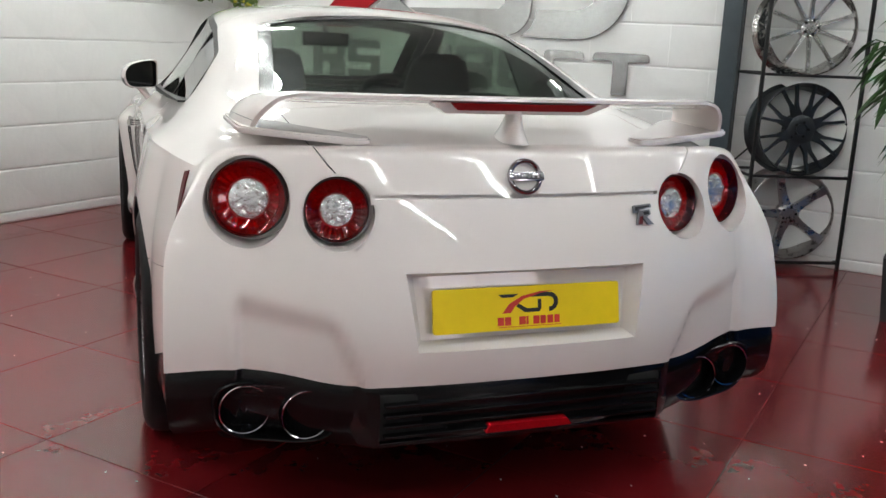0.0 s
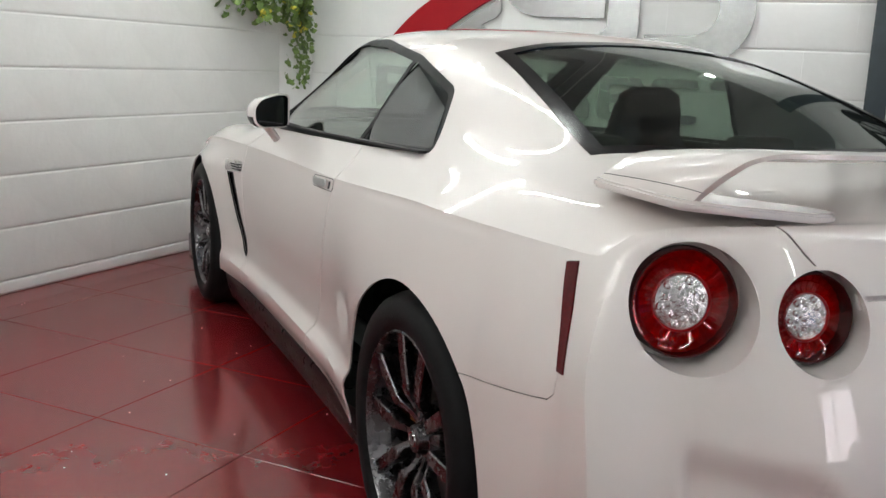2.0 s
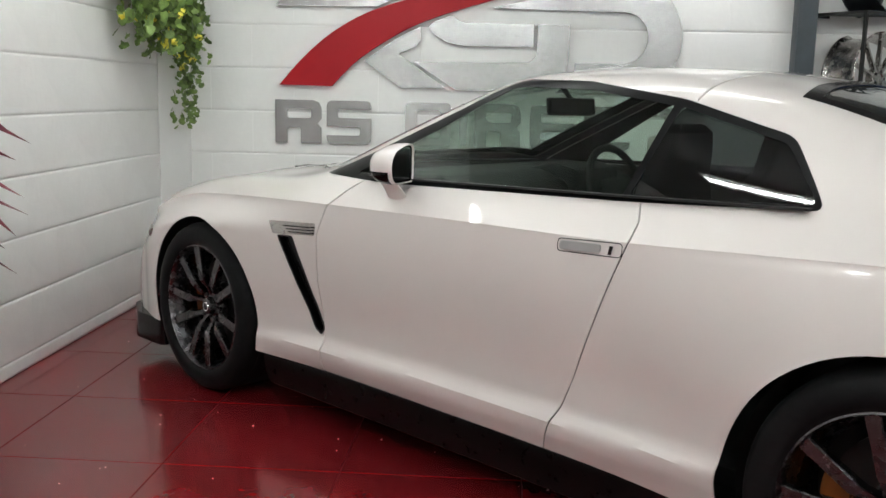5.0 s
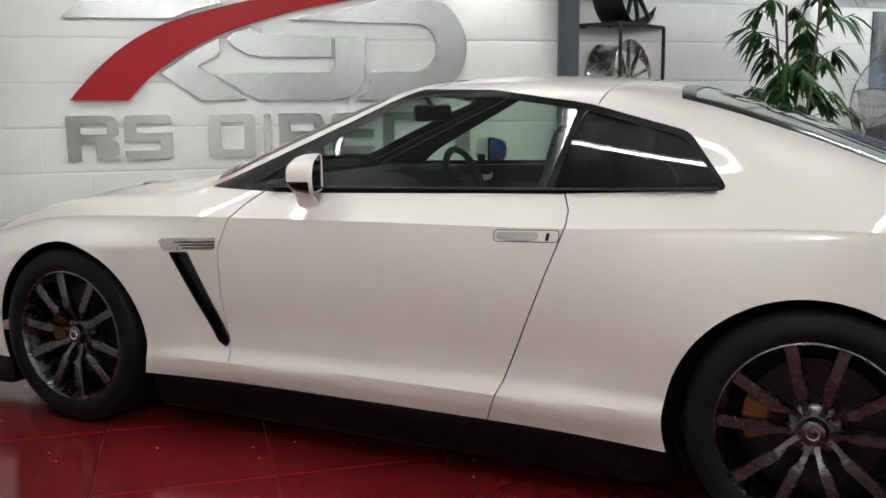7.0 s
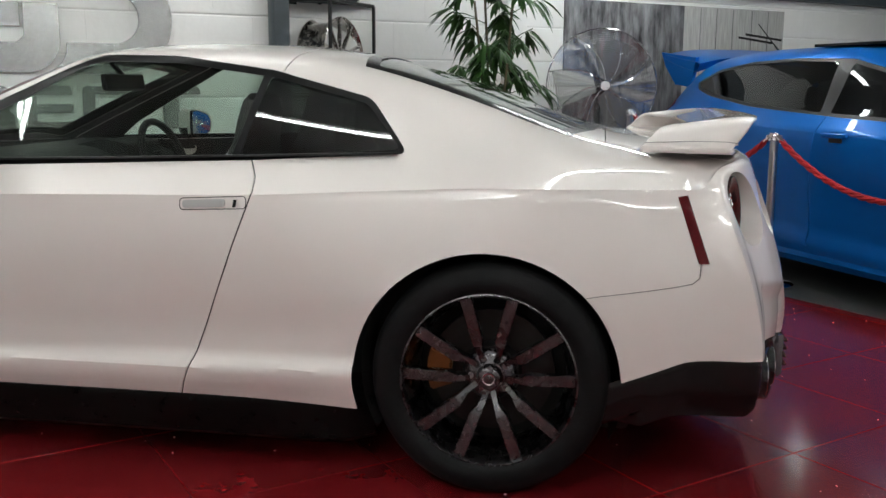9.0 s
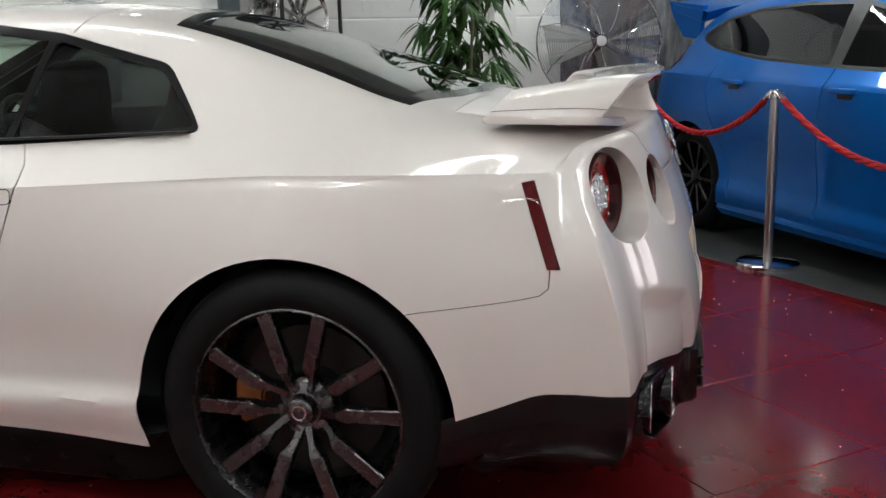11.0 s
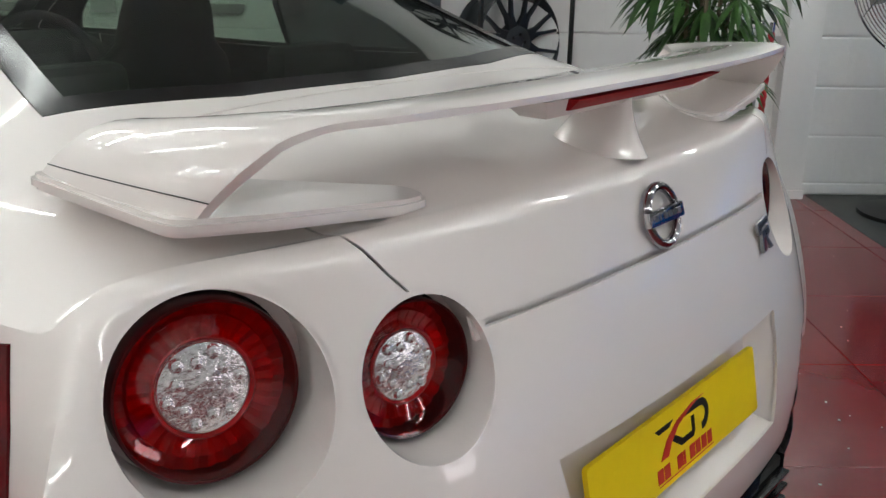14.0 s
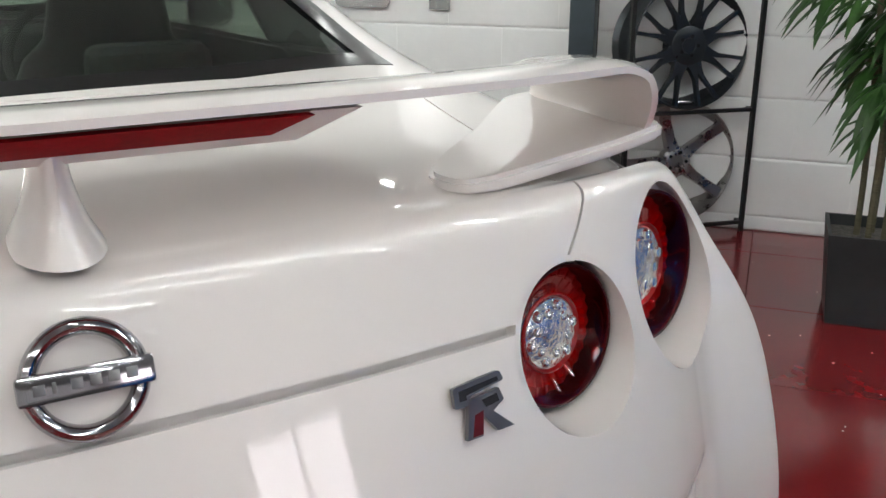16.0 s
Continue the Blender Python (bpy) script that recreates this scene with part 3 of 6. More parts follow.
def piece(outline, axis, lo, hi, name, material, parent, push=0.0, label="", scale=1.0, inner=None):
    """A panel cut out of the coupe's own skin along an outline, pushed outwards a little."""
    me = boolean(SHELL, prism(outline, axis, lo, hi), "INTERSECT")
    d = {"x": Vector((math.copysign(1, lo + hi), 0, 0)), "y": Vector((0, -1, 0)), "z": Vector((0, 0, 1))}[axis] * push
    if push:
        me.transform(Matrix.Translation(d))
    for k in range(len(me.materials)):
        me.materials[k] = material if k == 0 or not inner else inner
    ob = part(name, me, None, parent, label)
    return ob


def both_sides(ob, parent):
    """The same part on the other side of the car."""
    o = new(ob.name.split(".")[0], mirror_x(ob.data, ob.name))
    o.parent = parent
    smooth_mesh(o.data)
    if "label" in ob:
        o["label"] = ob["label"]
    return o


def inside(poly, a, b):
    hit = False
    for (x0, y0), (x1, y1) in zip(poly, poly[1:] + poly[:1]):
        if (y0 > b) != (y1 > b) and a < (x1 - x0) * (b - y0) / (y1 - y0) + x0:
            hit = not hit
    return hit


def fair_surface(outline, axis, order, thick=0.004, bulge=0.0):
    """A solid sheet of low order that follows the shell inside an outline: evenly curved, as glass is."""
    outer = [v.co for v in SHELL.vertices[:len(SHELL.vertices) // 2]]
    if axis == "x":
        pts = [(c.y, c.z, c.x) for c in outer if c.x < -0.4 and inside(outline, c.y, c.z)]
    else:
        pts = [(c.x, c.y, c.z) for c in outer if c.z > 0.97 and inside(outline, c.x, c.y)]
    pts = np.array(pts)
    mid, half = pts[:, :2].mean(0), np.ptp(pts[:, :2], axis=0) / 2
    powers = [(i, j) for i in range(order + 1) for j in range(order + 1 - i) if axis == "x" or i % 2 == 0]

    def terms(a, b):
        a, b = (a - mid[0]) / half[0], (b - mid[1]) / half[1]
        return np.stack([a ** i * b ** j for i, j in powers], -1)

    if axis == "z":
        mid[0] = 0
    co = np.linalg.lstsq(terms(pts[:, 0], pts[:, 1]), pts[:, 2], rcond=None)[0]
    lo_a, hi_a = min(q[0] for q in outline) - 0.01, max(q[0] for q in outline) + 0.01
    lo_b, hi_b = min(q[1] for q in outline) - 0.01, max(q[1] for q in outline) + 0.01
    A, B = np.meshgrid(np.linspace(lo_a, hi_a, 48), np.linspace(lo_b, hi_b, 36), indexing="ij")
    C = terms(A, B) @ co
    across = B - 1.086 - 0.12 * (A - 1.48)
    C = C - bulge * (1 - (across / 0.10) ** 2)
    bm = bmesh.new()
    into = thick if axis == "x" else -thick
    sheets = [[[bm.verts.new((c + d, a, b) if axis == "x" else (a, b, c + d)) for a, b, c in zip(ra, rb, rc)] for ra, rb, rc in zip(A, B, C)] for d in (0, into)]
    for vs in sheets:
        for i in range(47):
            for j in range(35):
                bm.faces.new((vs[i][j], vs[i + 1][j], vs[i + 1][j + 1], vs[i][j + 1]))
    t, u = sheets
    for i in range(47):
        for j in (0, 35):
            bm.faces.new((t[i][j], t[i + 1][j], u[i + 1][j], u[i][j]))
    for j in range(35):
        for i in (0, 47):
            bm.faces.new((t[i][j], t[i][j + 1], u[i][j + 1], u[i][j]))
    bmesh.ops.recalc_face_normals(bm, faces=bm.faces)
    me = bpy.data.meshes.new("sheet")
    bm.to_mesh(me)
    bm.free()
    return me


def pane(sheet, outline, axis, lo, hi, name, material, parent, shift, label=""):
    """A pane or trim piece cut out of an evenly curved sheet."""
    me = boolean(sheet, prism(outline, axis, lo, hi), "INTERSECT")
    me.transform(Matrix.Translation(shift))
    me.materials.clear()
    me.materials.append(material)
    return part(name, me, None, parent, label)


# outlines in side view (y, z)
OPENING = round_outline([(3.135, 0.957), (2.30, 1.318), (2.0, 1.312), (1.66, 1.265), (1.33, 1.178), (1.19, 1.012), (1.70, 0.986), (2.7, 0.955)], 0.03)
DOOR_GLASS = [(2.90, 0.976), (2.80, 1.04), (2.31, 1.287), (2.22, 1.294), (1.98, 1.286), (1.692, 1.246), (1.752, 0.999)]
QUARTER_GLASS = round_outline([(1.668, 1.245), (1.342, 1.160), (1.214, 1.024), (1.728, 0.998)], 0.02)
DOOR = [(1.688, 1.0), (1.655, 0.94), (1.650, 0.895), (1.668, 0.846), (1.926, 0.20), (2.93, 0.20), (2.935, 0.26), (2.95, 0.379), (2.976, 0.58), (2.977, 0.75), (2.936, 0.856), (2.88, 0.92), (2.82, 0.966)]
REAR_GLASS = [(-0.575, 0.705), (-0.3, 0.635), (0, 0.615), (0.3, 0.635), (0.575, 0.705), (0.478, 1.385), (0.3, 1.42), (0, 1.435), (-0.3, 1.42), (-0.478, 1.385)]
WINDSCREEN = [(-0.60, 3.16), (-0.3, 3.31), (0, 3.345), (0.3, 3.31), (0.60, 3.16), (0.505, 2.45), (0.25, 2.51), (0, 2.525), (-0.25, 2.51), (-0.505, 2.45)]
VENT_BAR = round_outline([(3.240, 0.776), (2.985, 0.789), (2.985, 0.745), (3.205, 0.730)], 0.008)
VENT_SLOT = round_outline([(3.185, 0.728), (3.105, 0.732), (2.945, 0.405), (2.962, 0.375), (2.998, 0.395)], 0.012)
MARKER = [(0.391, 0.905), (0.363, 0.91), (0.299, 0.722), (0.329, 0.72)]
PLATE_HOLE = [(-0.330, 0.704), (0.330, 0.704), (0.302, 0.512), (-0.302, 0.512)]
LID = [(-0.415, 0.876), (0.415, 0.876), (0.47, 0.915), (0.505, 0.955), (0.53, 0.99), (0.585, 1.2), (-0.585, 1.2), (-0.53, 0.99), (-0.505, 0.955), (-0.47, 0.915)]


def ribbon(points, w=0.004):
    ps = [Vector(p) for p in points]
    left, right = [], []
    for k, p in enumerate(ps):
        d = (ps[min(k + 1, len(ps) - 1)] - ps[max(k - 1, 0)]).normalized()
        n = Vector((-d.y, d.x)) * w / 2
        left.append(tuple(p + n))
        right.append(tuple(p - n))
    return left + right[::-1]


LAMPS = [(0.682, 0.218, 0.864, 0.104, 18), (0.480, 0.128, 0.846, 0.083, 11)]
LAMP_OUT = {0.104: 0.009, 0.083: 0.006}
WIDER = 0.0065


def lamp_axis(sx, x, y, z, yaw):
    """Pose at a tail lamp's opening, z pointing out of the car."""
    return pose(sx * x, y, z, 90, 0, 0) @ pose(0, 0, 0, 0, sx * yaw, 0)


body = SHELL.copy()
for cut in (prism(OPENING, "x", -1.2, 1.2), prism(DOOR, "x", -1.2, -0.5), prism(DOOR, "x", 0.5, 1.2),
            prism(REAR_GLASS, "z", 0.97, 1.6), prism(WINDSCREEN, "z", 0.9, 1.6), prism(LID, "y", -0.1, 0.60),
            prism(VENT_BAR, "x", -1.2, -0.6), prism(VENT_SLOT, "x", -1.2, -0.6), prism(MARKER, "x", -1.2, -0.6), prism(MARKER, "x", 0.6, 1.2),
            prism(PLATE_HOLE, "y", -0.2, 0.10),
            prism(ribbon([(0.68, 0.612), (0.384, 0.655), (0.345, 0.663), (0.325, 0.68), (0.322, 0.725)], 0.0022), "x", -1.2, -0.6),
            prism(ribbon([(1.63, 1.262), (1.60, 1.34)], 0.004), "x", -1.2, 1.2)):
    body = boolean(body, cut)
for hy, hr, hz in ((HUB_R + 0.012, 0.399, 0.343), (HUB_F, 0.390, 0.352)):
    for sx in (1, -1):
        body = boolean(body, cyl(hr, hr, 0.7, 72, pose(sx * 0.5, hy, hz, 0, sx * 90, 0)))
for lx, ly, lz, lr, yaw in LAMPS:
    for sx in (1, -1):
        body = boolean(body, cyl(lr + WIDER, lr + WIDER, 0.3, 56, lamp_axis(sx, lx, ly, lz, yaw) @ pose(-sx * 0.004, -0.004, -0.15)))
part("body", body, None, coupe)

# doors, each with its glass, handle and mirror
door = piece(inset_outline(DOOR, 0.0045), "x", -1.2, -0.5, "door", PAINT, coupe, 0, "", inner=INTERIOR)
door_cut = boolean(door.data, prism(OPENING, "x", -1.2, 1.2))
smooth_mesh(door_cut)
door.data = door_cut
for k in range(len(door.data.materials)):
    door.data.materials[k] = (PAINT, INTERIOR)[min(k, 1)]
door_r = both_sides(door, coupe)

door_sheet = fair_surface(OPENING, "x", 2)
quarter_sheet = fair_surface(QUARTER_GLASS, "x", 2, 0.004, 0.010)
trim = boolean(boolean(boolean(SHELL, prism(inset_outline(OPENING, 0.0015), "x", -1.2, -0.3), "INTERSECT"), prism(DOOR_GLASS, "x", -1.2, -0.3)), prism(QUARTER_GLASS, "x", -1.2, -0.3))
for k in range(len(trim.materials)):
    trim.materials[k] = TRIM_BLACK
trim_l = part("window_surround", trim, None, coupe, "gloss black window surround and roof pillar")
both_sides(trim_l, coupe)
for ol, nm, mt in ((DOOR_GLASS, "side_window", GLASS), (QUARTER_GLASS, "quarter_window", GLASS_DARK)):
    g = pane(quarter_sheet if nm == "quarter_window" else door_sheet, inset_outline(ol, 0.0008), "x", -1.2, -0.3, nm, mt, coupe, (0.007, 0, 0), "tinted car glass")
    both_sides(g, coupe)
# bright strip under the side glass
part("waist_trim", prism([(2.80, 0.969), (2.80, 0.975), (1.73, 1.0025), (1.22, 1.0175), (1.22, 1.0115), (1.73, 0.9965)], "x", -0.768, -0.742), SATIN_BLACK, coupe)

pane(fair_surface(REAR_GLASS, "z", 4), inset_outline(REAR_GLASS, 0.001), "z", 0.97, 1.6, "rear_window", GLASS_REAR, coupe, (0, 0, -0.004), "tinted rear window")
inner_rear = inset_outline(REAR_GLASS, 0.045)
frit = boolean(boolean(SHELL, prism(inset_outline(REAR_GLASS, 0.0015), "z", 0.97, 1.6), "INTERSECT"), prism(inner_rear, "z", 0.9, 1.7))
frit.transform(Matrix.Translation((0, 0, 0.0006)))
for k in range(len(frit.materials)):
    frit.materials[k] = GLOSS_BLACK
part("rear_window_border", frit, None, coupe, "black band round the rear window")
piece(inset_outline(WINDSCREEN, 0.001), "z", 0.9, 1.6, "windscreen", GLASS, coupe, -0.002, "clear tinted windscreen")
screen_band = boolean(boolean(SHELL, prism(inset_outline(WINDSCREEN, 0.0015), "z", 0.9, 1.6), "INTERSECT"), prism(inset_outline(WINDSCREEN, 0.055), "z", 0.8, 1.7))
screen_band.transform(Matrix.Translation((0, 0.0004, 0.0006)))
for k in range(len(screen_band.materials)):
    screen_band.materials[k] = GLOSS_BLACK
part("windscreen_border", screen_band, None, coupe, "black band round the windscreen")
part("cowl", prism([(-0.63, 3.13), (-0.3, 3.29), (0, 3.33), (0.3, 3.29), (0.63, 3.13), (0.60, 3.22), (0.3, 3.36), (0, 3.395), (-0.3, 3.36), (-0.60, 3.22)], "z", 0.90, 0.962), SATIN_BLACK, coupe)

LID_EDGE = [(-0.415, 0.882), (0.415, 0.882)] + LID[2:]
lid = boolean(piece(inset_outline(LID_EDGE, 0.0035), "y", -0.1, 0.597, "boot_lid", PAINT, coupe, inner=INTERIOR).data, prism(REAR_GLASS, "z", 0.97, 1.6))
old = [o for o in coupe.children if o.name.startswith("boot_lid")][0]
for lx, ly, lz, lr, yaw in LAMPS[1:]:
    for sx in (1, -1):
        lid = boolean(lid, cyl(lr + WIDER, lr + WIDER, 0.3, 56, lamp_axis(sx, lx, ly, lz, yaw) @ pose(-sx * 0.004, -0.004, -0.15)))
smooth_mesh(lid)
old.data = lid

# pale channel under the lid's edge
piece(ribbon([(-0.402, 0.8745), (0.402, 0.8745)], 0.030), "y", -0.1, 0.597, "lid_channel", PAINT, coupe, -0.013)

# side details
bar = piece(VENT_BAR, "x", -1.2, -0.6, "vent_trim", SILVER_RIM, coupe, 0.002, "silver trim bar over the wing vent")
for k in range(3):
    part("trim_groove", prism([(3.19, 0.7385 + 0.011 * k), (2.995, 0.7500 + 0.011 * k), (2.995, 0.7545 + 0.011 * k), (3.19, 0.7430 + 0.011 * k)], "x", -0.872, -0.835), SATIN_BLACK, bar)
piece(VENT_SLOT, "x", -1.2, -0.6, "wing_vent", GLOSS_BLACK, coupe, -0.020, "black slanted vent in the front wing")
vent_edge = boolean(boolean(SHELL, prism(VENT_SLOT, "x", -1.2, -0.6), "INTERSECT"), prism(inset_outline(VENT_SLOT, 0.005), "x", -1.2, -0.6))
vent_edge.transform(Matrix.Translation((-0.003, 0, 0)))
for k in range(len(vent_edge.materials)):
    vent_edge.materials[k] = SATIN_BLACK
part("vent_lip", vent_edge, None, coupe)
HANDLE_PLATE = round_outline([(1.885, 0.838), (1.885, 0.876), (1.668, 0.886), (1.668, 0.846)], 0.014)
plate_rim = boolean(boolean(SHELL, prism(HANDLE_PLATE, "x", -1.2, -0.6), "INTERSECT"), prism(inset_outline(HANDLE_PLATE, 0.0025), "x", -1.2, -0.6))
plate_rim.transform(Matrix.Translation((-0.0006, 0, 0)))
for k in range(len(plate_rim.materials)):
    plate_rim.materials[k] = SATIN_BLACK
part("handle_seam", plate_rim, None, door)
piece(round_outline([(1.872, 0.846), (1.872, 0.870), (1.735, 0.876), (1.735, 0.852)], 0.011), "x", -1.2, -0.6, "door_handle", BRUSHED, door, 0.008, "flush brushed metal door handle")
piece([(1.712, 0.851), (1.708, 0.874), (1.698, 0.874), (1.702, 0.851)], "x", -1.2, -0.6, "key_slot", GLOSS_BLACK, door, 0.003)
mk = piece(inset_outline(MARKER, 0.001), "x", -1.2, -0.6, "side_marker", MARKER_RED, coupe, 0.003, "red side reflector")
both_sides(mk, coupe)
piece(round_outline([(4.14, 0.605), (4.14, 0.638), (4.30, 0.632), (4.30, 0.606)], 0.006), "x", -1.2, -0.4, "front_marker", MARKER_RED, coupe, 0.004, "small front side marker")
piece(round_outline([(4.05, 0.842), (4.12, 0.845), (4.33, 0.775), (4.30, 0.735), (4.16, 0.78)], 0.015), "x", -1.0, -0.52, "headlight", LENS_CLEAR, coupe, 0.004, "clear headlight")
part("bonnet_duct", prism(round_outline([(-0.34, 3.70), (-0.22, 3.73), (-0.24, 3.83), (-0.36, 3.78)], 0.01), "z", 0.86, 0.924), GLOSS_BLACK, coupe, "black bonnet duct")

# sills
for sx in (1, -1):
    rows = []
    for yy in np.linspace(1.30, 3.30, 25):
        e = 0.012 * math.sin((yy - 1.3) / 2.0 * math.pi) + 0.09 * float(sstep(1.46, 1.28, yy)) ** 2
        rows.append([(sx * px, yy, pz) for px, pz in ((0.70, 0.10), (0.80 - e, 0.095), (0.835 - e, 0.115), (0.855 - e, 0.17), (0.866 - e, 0.228), (0.862 - e, 0.246), (0.70, 0.25))])
    part("side_sill", grid_mesh(rows, "sill"), SILL_BLACK, coupe, "black side sill")

# wheel housings and underbody
for hy in (HUB_R, HUB_F):
    for sx in (1, -1):
        bm = lathe([(0.30, 0.0), (0.404, 0.0), (0.404, 0.27)], 64, None, pose(sx * 0.55, hy, 0.352, 0, sx * 90, 0))
        bmesh.ops.delete(bm, geom=[f for f in bm.faces if f.calc_center_median().z < 0.17], context="FACES")
        part("wheel_liner", bm, VOID, coupe)
part("underbody", box(-0.66, 0.66, 0.50, 4.25, 0.14, 0.20, 0.02), VOID, coupe, "dark underbody")

# lower rear bumper: black valance following the bumper's curve
low = [(x, y, z) for x, y, z in sk[-1] if y < 0.60]
rows = []
for dz, tuck in ((0.006, 0.012), (-0.03, 0.004), (-0.09, 0.005), (-0.145, 0.014), (-0.172, 0.035), (-0.182, 0.16)):
    half = [(x - tuck * sstep(0.2, 0.8, x) * 0.6, y + tuck, max(0.225, z + dz * (1.0 if z > 0.40 else 0.75))) for x, y, z in low]
    rows.append([(-x, y, z) for x, y, z in reversed(half[1:])] + half)
valance = part("rear_valance", grid_mesh(rows, "valance"), GLOSS_BLACK, coupe, "gloss black rear valance")
part("diffuser_recess", box(-0.40, 0.40, 0.001, 0.05, 0.285, 0.405, 0.01), VOID, valance)
for k in range(4):
    part("diffuser_fin", box(-0.385, 0.385, -0.020, 0.05, 0.298 + 0.027 * k, 0.306 + 0.027 * k, 0.003), GLOSS_BLACK, valance)
part("diffuser_lip", box(-0.41, 0.41, 0.004, 0.10, 0.266, 0.280, 0.006), GLOSS_BLACK, valance)
part("fog_reflector", prism(round_outline([(-0.122, 0.292), (-0.108, 0.312), (0.108, 0.312), (0.122, 0.292)], 0.004), "y", -0.028, 0.03), BRAKE_RED, valance, "red fog lamp strip")
for sx in (1, -1):
    part("exhaust_panel", prism(round_outline([(sx * 0.49, 0.40), (sx * 0.46, 0.27), (sx * 0.55, 0.245), (sx * 0.76, 0.262), (sx * 0.79, 0.33), (sx * 0.775, 0.425), (sx * 0.62, 0.43)], 0.03), "y", 0.17, 0.27), GLOSS_BLACK, valance)
    hood = round_outline([(0.480, 0.410), (0.480, 0.312), (0.512, 0.284), (0.58, 0.276), (0.72, 0.286), (0.778, 0.315), (0.785, 0.40), (0.73, 0.432), (0.60, 0.424)], 0.035)
    rows = []
    for grow, dy in ((0.0, None), (0.0, 0.0), (-0.003, -0.004), (-0.007, -0.003), (-0.010, 0.004), (-0.012, None)):
        o = inset_outline(hood, -grow)
        rows.append([(sx * hx, 0.25 if dy is None else 0.066 + 0.25 * max(0, hx - 0.54) - 0.012 * float(sstep(0.33, 0.28, hzz)) + dy, hzz) for hx, hzz in o])
    part("exhaust_shroud", grid_mesh(rows, "shroud", wrap=True), GLOSS_BLACK, valance, "gloss black surround of the twin exhausts")
    wedge = prism([(sx * 0.395, 0.408), (sx * 0.485, 0.418), (sx * 0.475, 0.34), (sx * 0.44, 0.272), (sx * 0.395, 0.272)], "y", 0.0, 0.2)
    for v in wedge.verts:
        if v.co.y < 0.1:
            v.co.y = -0.004 + 0.85 * max(0, abs(v.co.x) - 0.40)
    part("diffuser_wedge", wedge, GLOSS_BLACK, valance, smooth=15)
    for ex, ez in ((0.562, 0.350), (0.705, 0.360)):
        tip = part("exhaust_tip", lathe([(0.052, 0.28), (0.056, 0.02), (0.0605, 0.0), (0.063, 0.004), (0.064, 0.03), (0.064, 0.28)], 48, None, pose(sx * ex, 0.060 + 0.045 * (ex > 0.6), ez, -90, 0, 0)), GLOSS_BLACK, valance, "black exhaust tip")
        part("tip_edge", lathe([(0.0600, -0.0006), (0.0615, -0.001), (0.0625, 0.001)], 48, None, pose(sx * ex, 0.060 + 0.045 * (ex > 0.6), ez, -90, 0, 0)), CHROME, tip)
        part("tip_inside", cyl(0.055, 0.055, 0.01, 32, pose(sx * ex, 0.20, ez, -90, 0, 0)), VOID, tip)
    for k in range(2):
        part("corner_slot", box(sx * 0.80 - 0.03, sx * 0.80 + 0.045, 0.30, 0.40, 0.265 + 0.05 * k, 0.295 + 0.05 * k, 0.006), VOID, valance)
    # front lip
    part("front_lip", prism(round_outline([(sx * 0.60, 4.56), (sx * 0.80, 4.47), (sx * 0.885, 4.30), (sx * 0.885, 4.07), (sx * 0.80, 4.07), (sx * 0.55, 4.42)], 0.03), "z", 0.11, 0.232), GLOSS_BLACK, coupe, "black front splitter")

# number plate in its recess
pan = bmesh.new()
outer = [(-0.335, 0.708), (0.335, 0.708), (0.307, 0.508), (-0.307, 0.508)]
inner_o = [(-0.300, 0.684), (0.300, 0.684), (0.282, 0.528), (-0.282, 0.528)]


def rear_skin(x, z):
    """How far back the bumper's skin reaches."""
    return 0.143 + 0.015 * (x / 0.33) ** 2 - float(d_rear(1.0 - z))


def divided(corners, n=8):
    return [(a[0] + (b[0] - a[0]) * k / n, a[1] + (b[1] - a[1]) * k / n) for a, b in zip(corners, corners[1:] + corners[:1]) for k in range(n)]


vo = [pan.verts.new((x, rear_skin(x, z) + 0.004, z)) for x, z in divided(outer)]
vi = [pan.verts.new((x, 0.055 + 0.20 * (z - 0.61), z)) for x, z in divided(inner_o)]
for k in range(len(vo)):
    q = (k + 1) % len(vo)
    pan.faces.new((vo[k], vo[q], vi[q], vi[k]))
pan.faces.new(vi)
bmesh.ops.recalc_face_normals(pan, faces=pan.faces)
part("plate_recess", pan, PAINT, coupe, smooth=10)
PLATE = pose(0, 0.028, 0.602, 90 - 11.5, 0, 0)
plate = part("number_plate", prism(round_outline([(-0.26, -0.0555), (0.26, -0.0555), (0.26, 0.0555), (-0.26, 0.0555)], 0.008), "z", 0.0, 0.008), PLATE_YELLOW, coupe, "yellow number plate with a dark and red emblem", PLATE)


def flat(name, outline, z0, z1, material, parent, label="", m=None):
    return part(name, prism(outline, "z", z0, z1), material, parent, label, m, smooth=30)


def arc_band(cx, cy, r0, r1, a0, a1, squash=1.0, n=18):
    """Outline of a bent band."""
    out = [(cx + r1 * math.cos(radians(a0 + (a1 - a0) * k / n)), cy + squash * r1 * math.sin(radians(a0 + (a1 - a0) * k / n))) for k in range(n + 1)]
    return out + [(cx + r0 * math.cos(radians(a1 - (a1 - a0) * k / n)), cy + squash * r0 * math.sin(radians(a1 - (a1 - a0) * k / n))) for k in range(n + 1)]


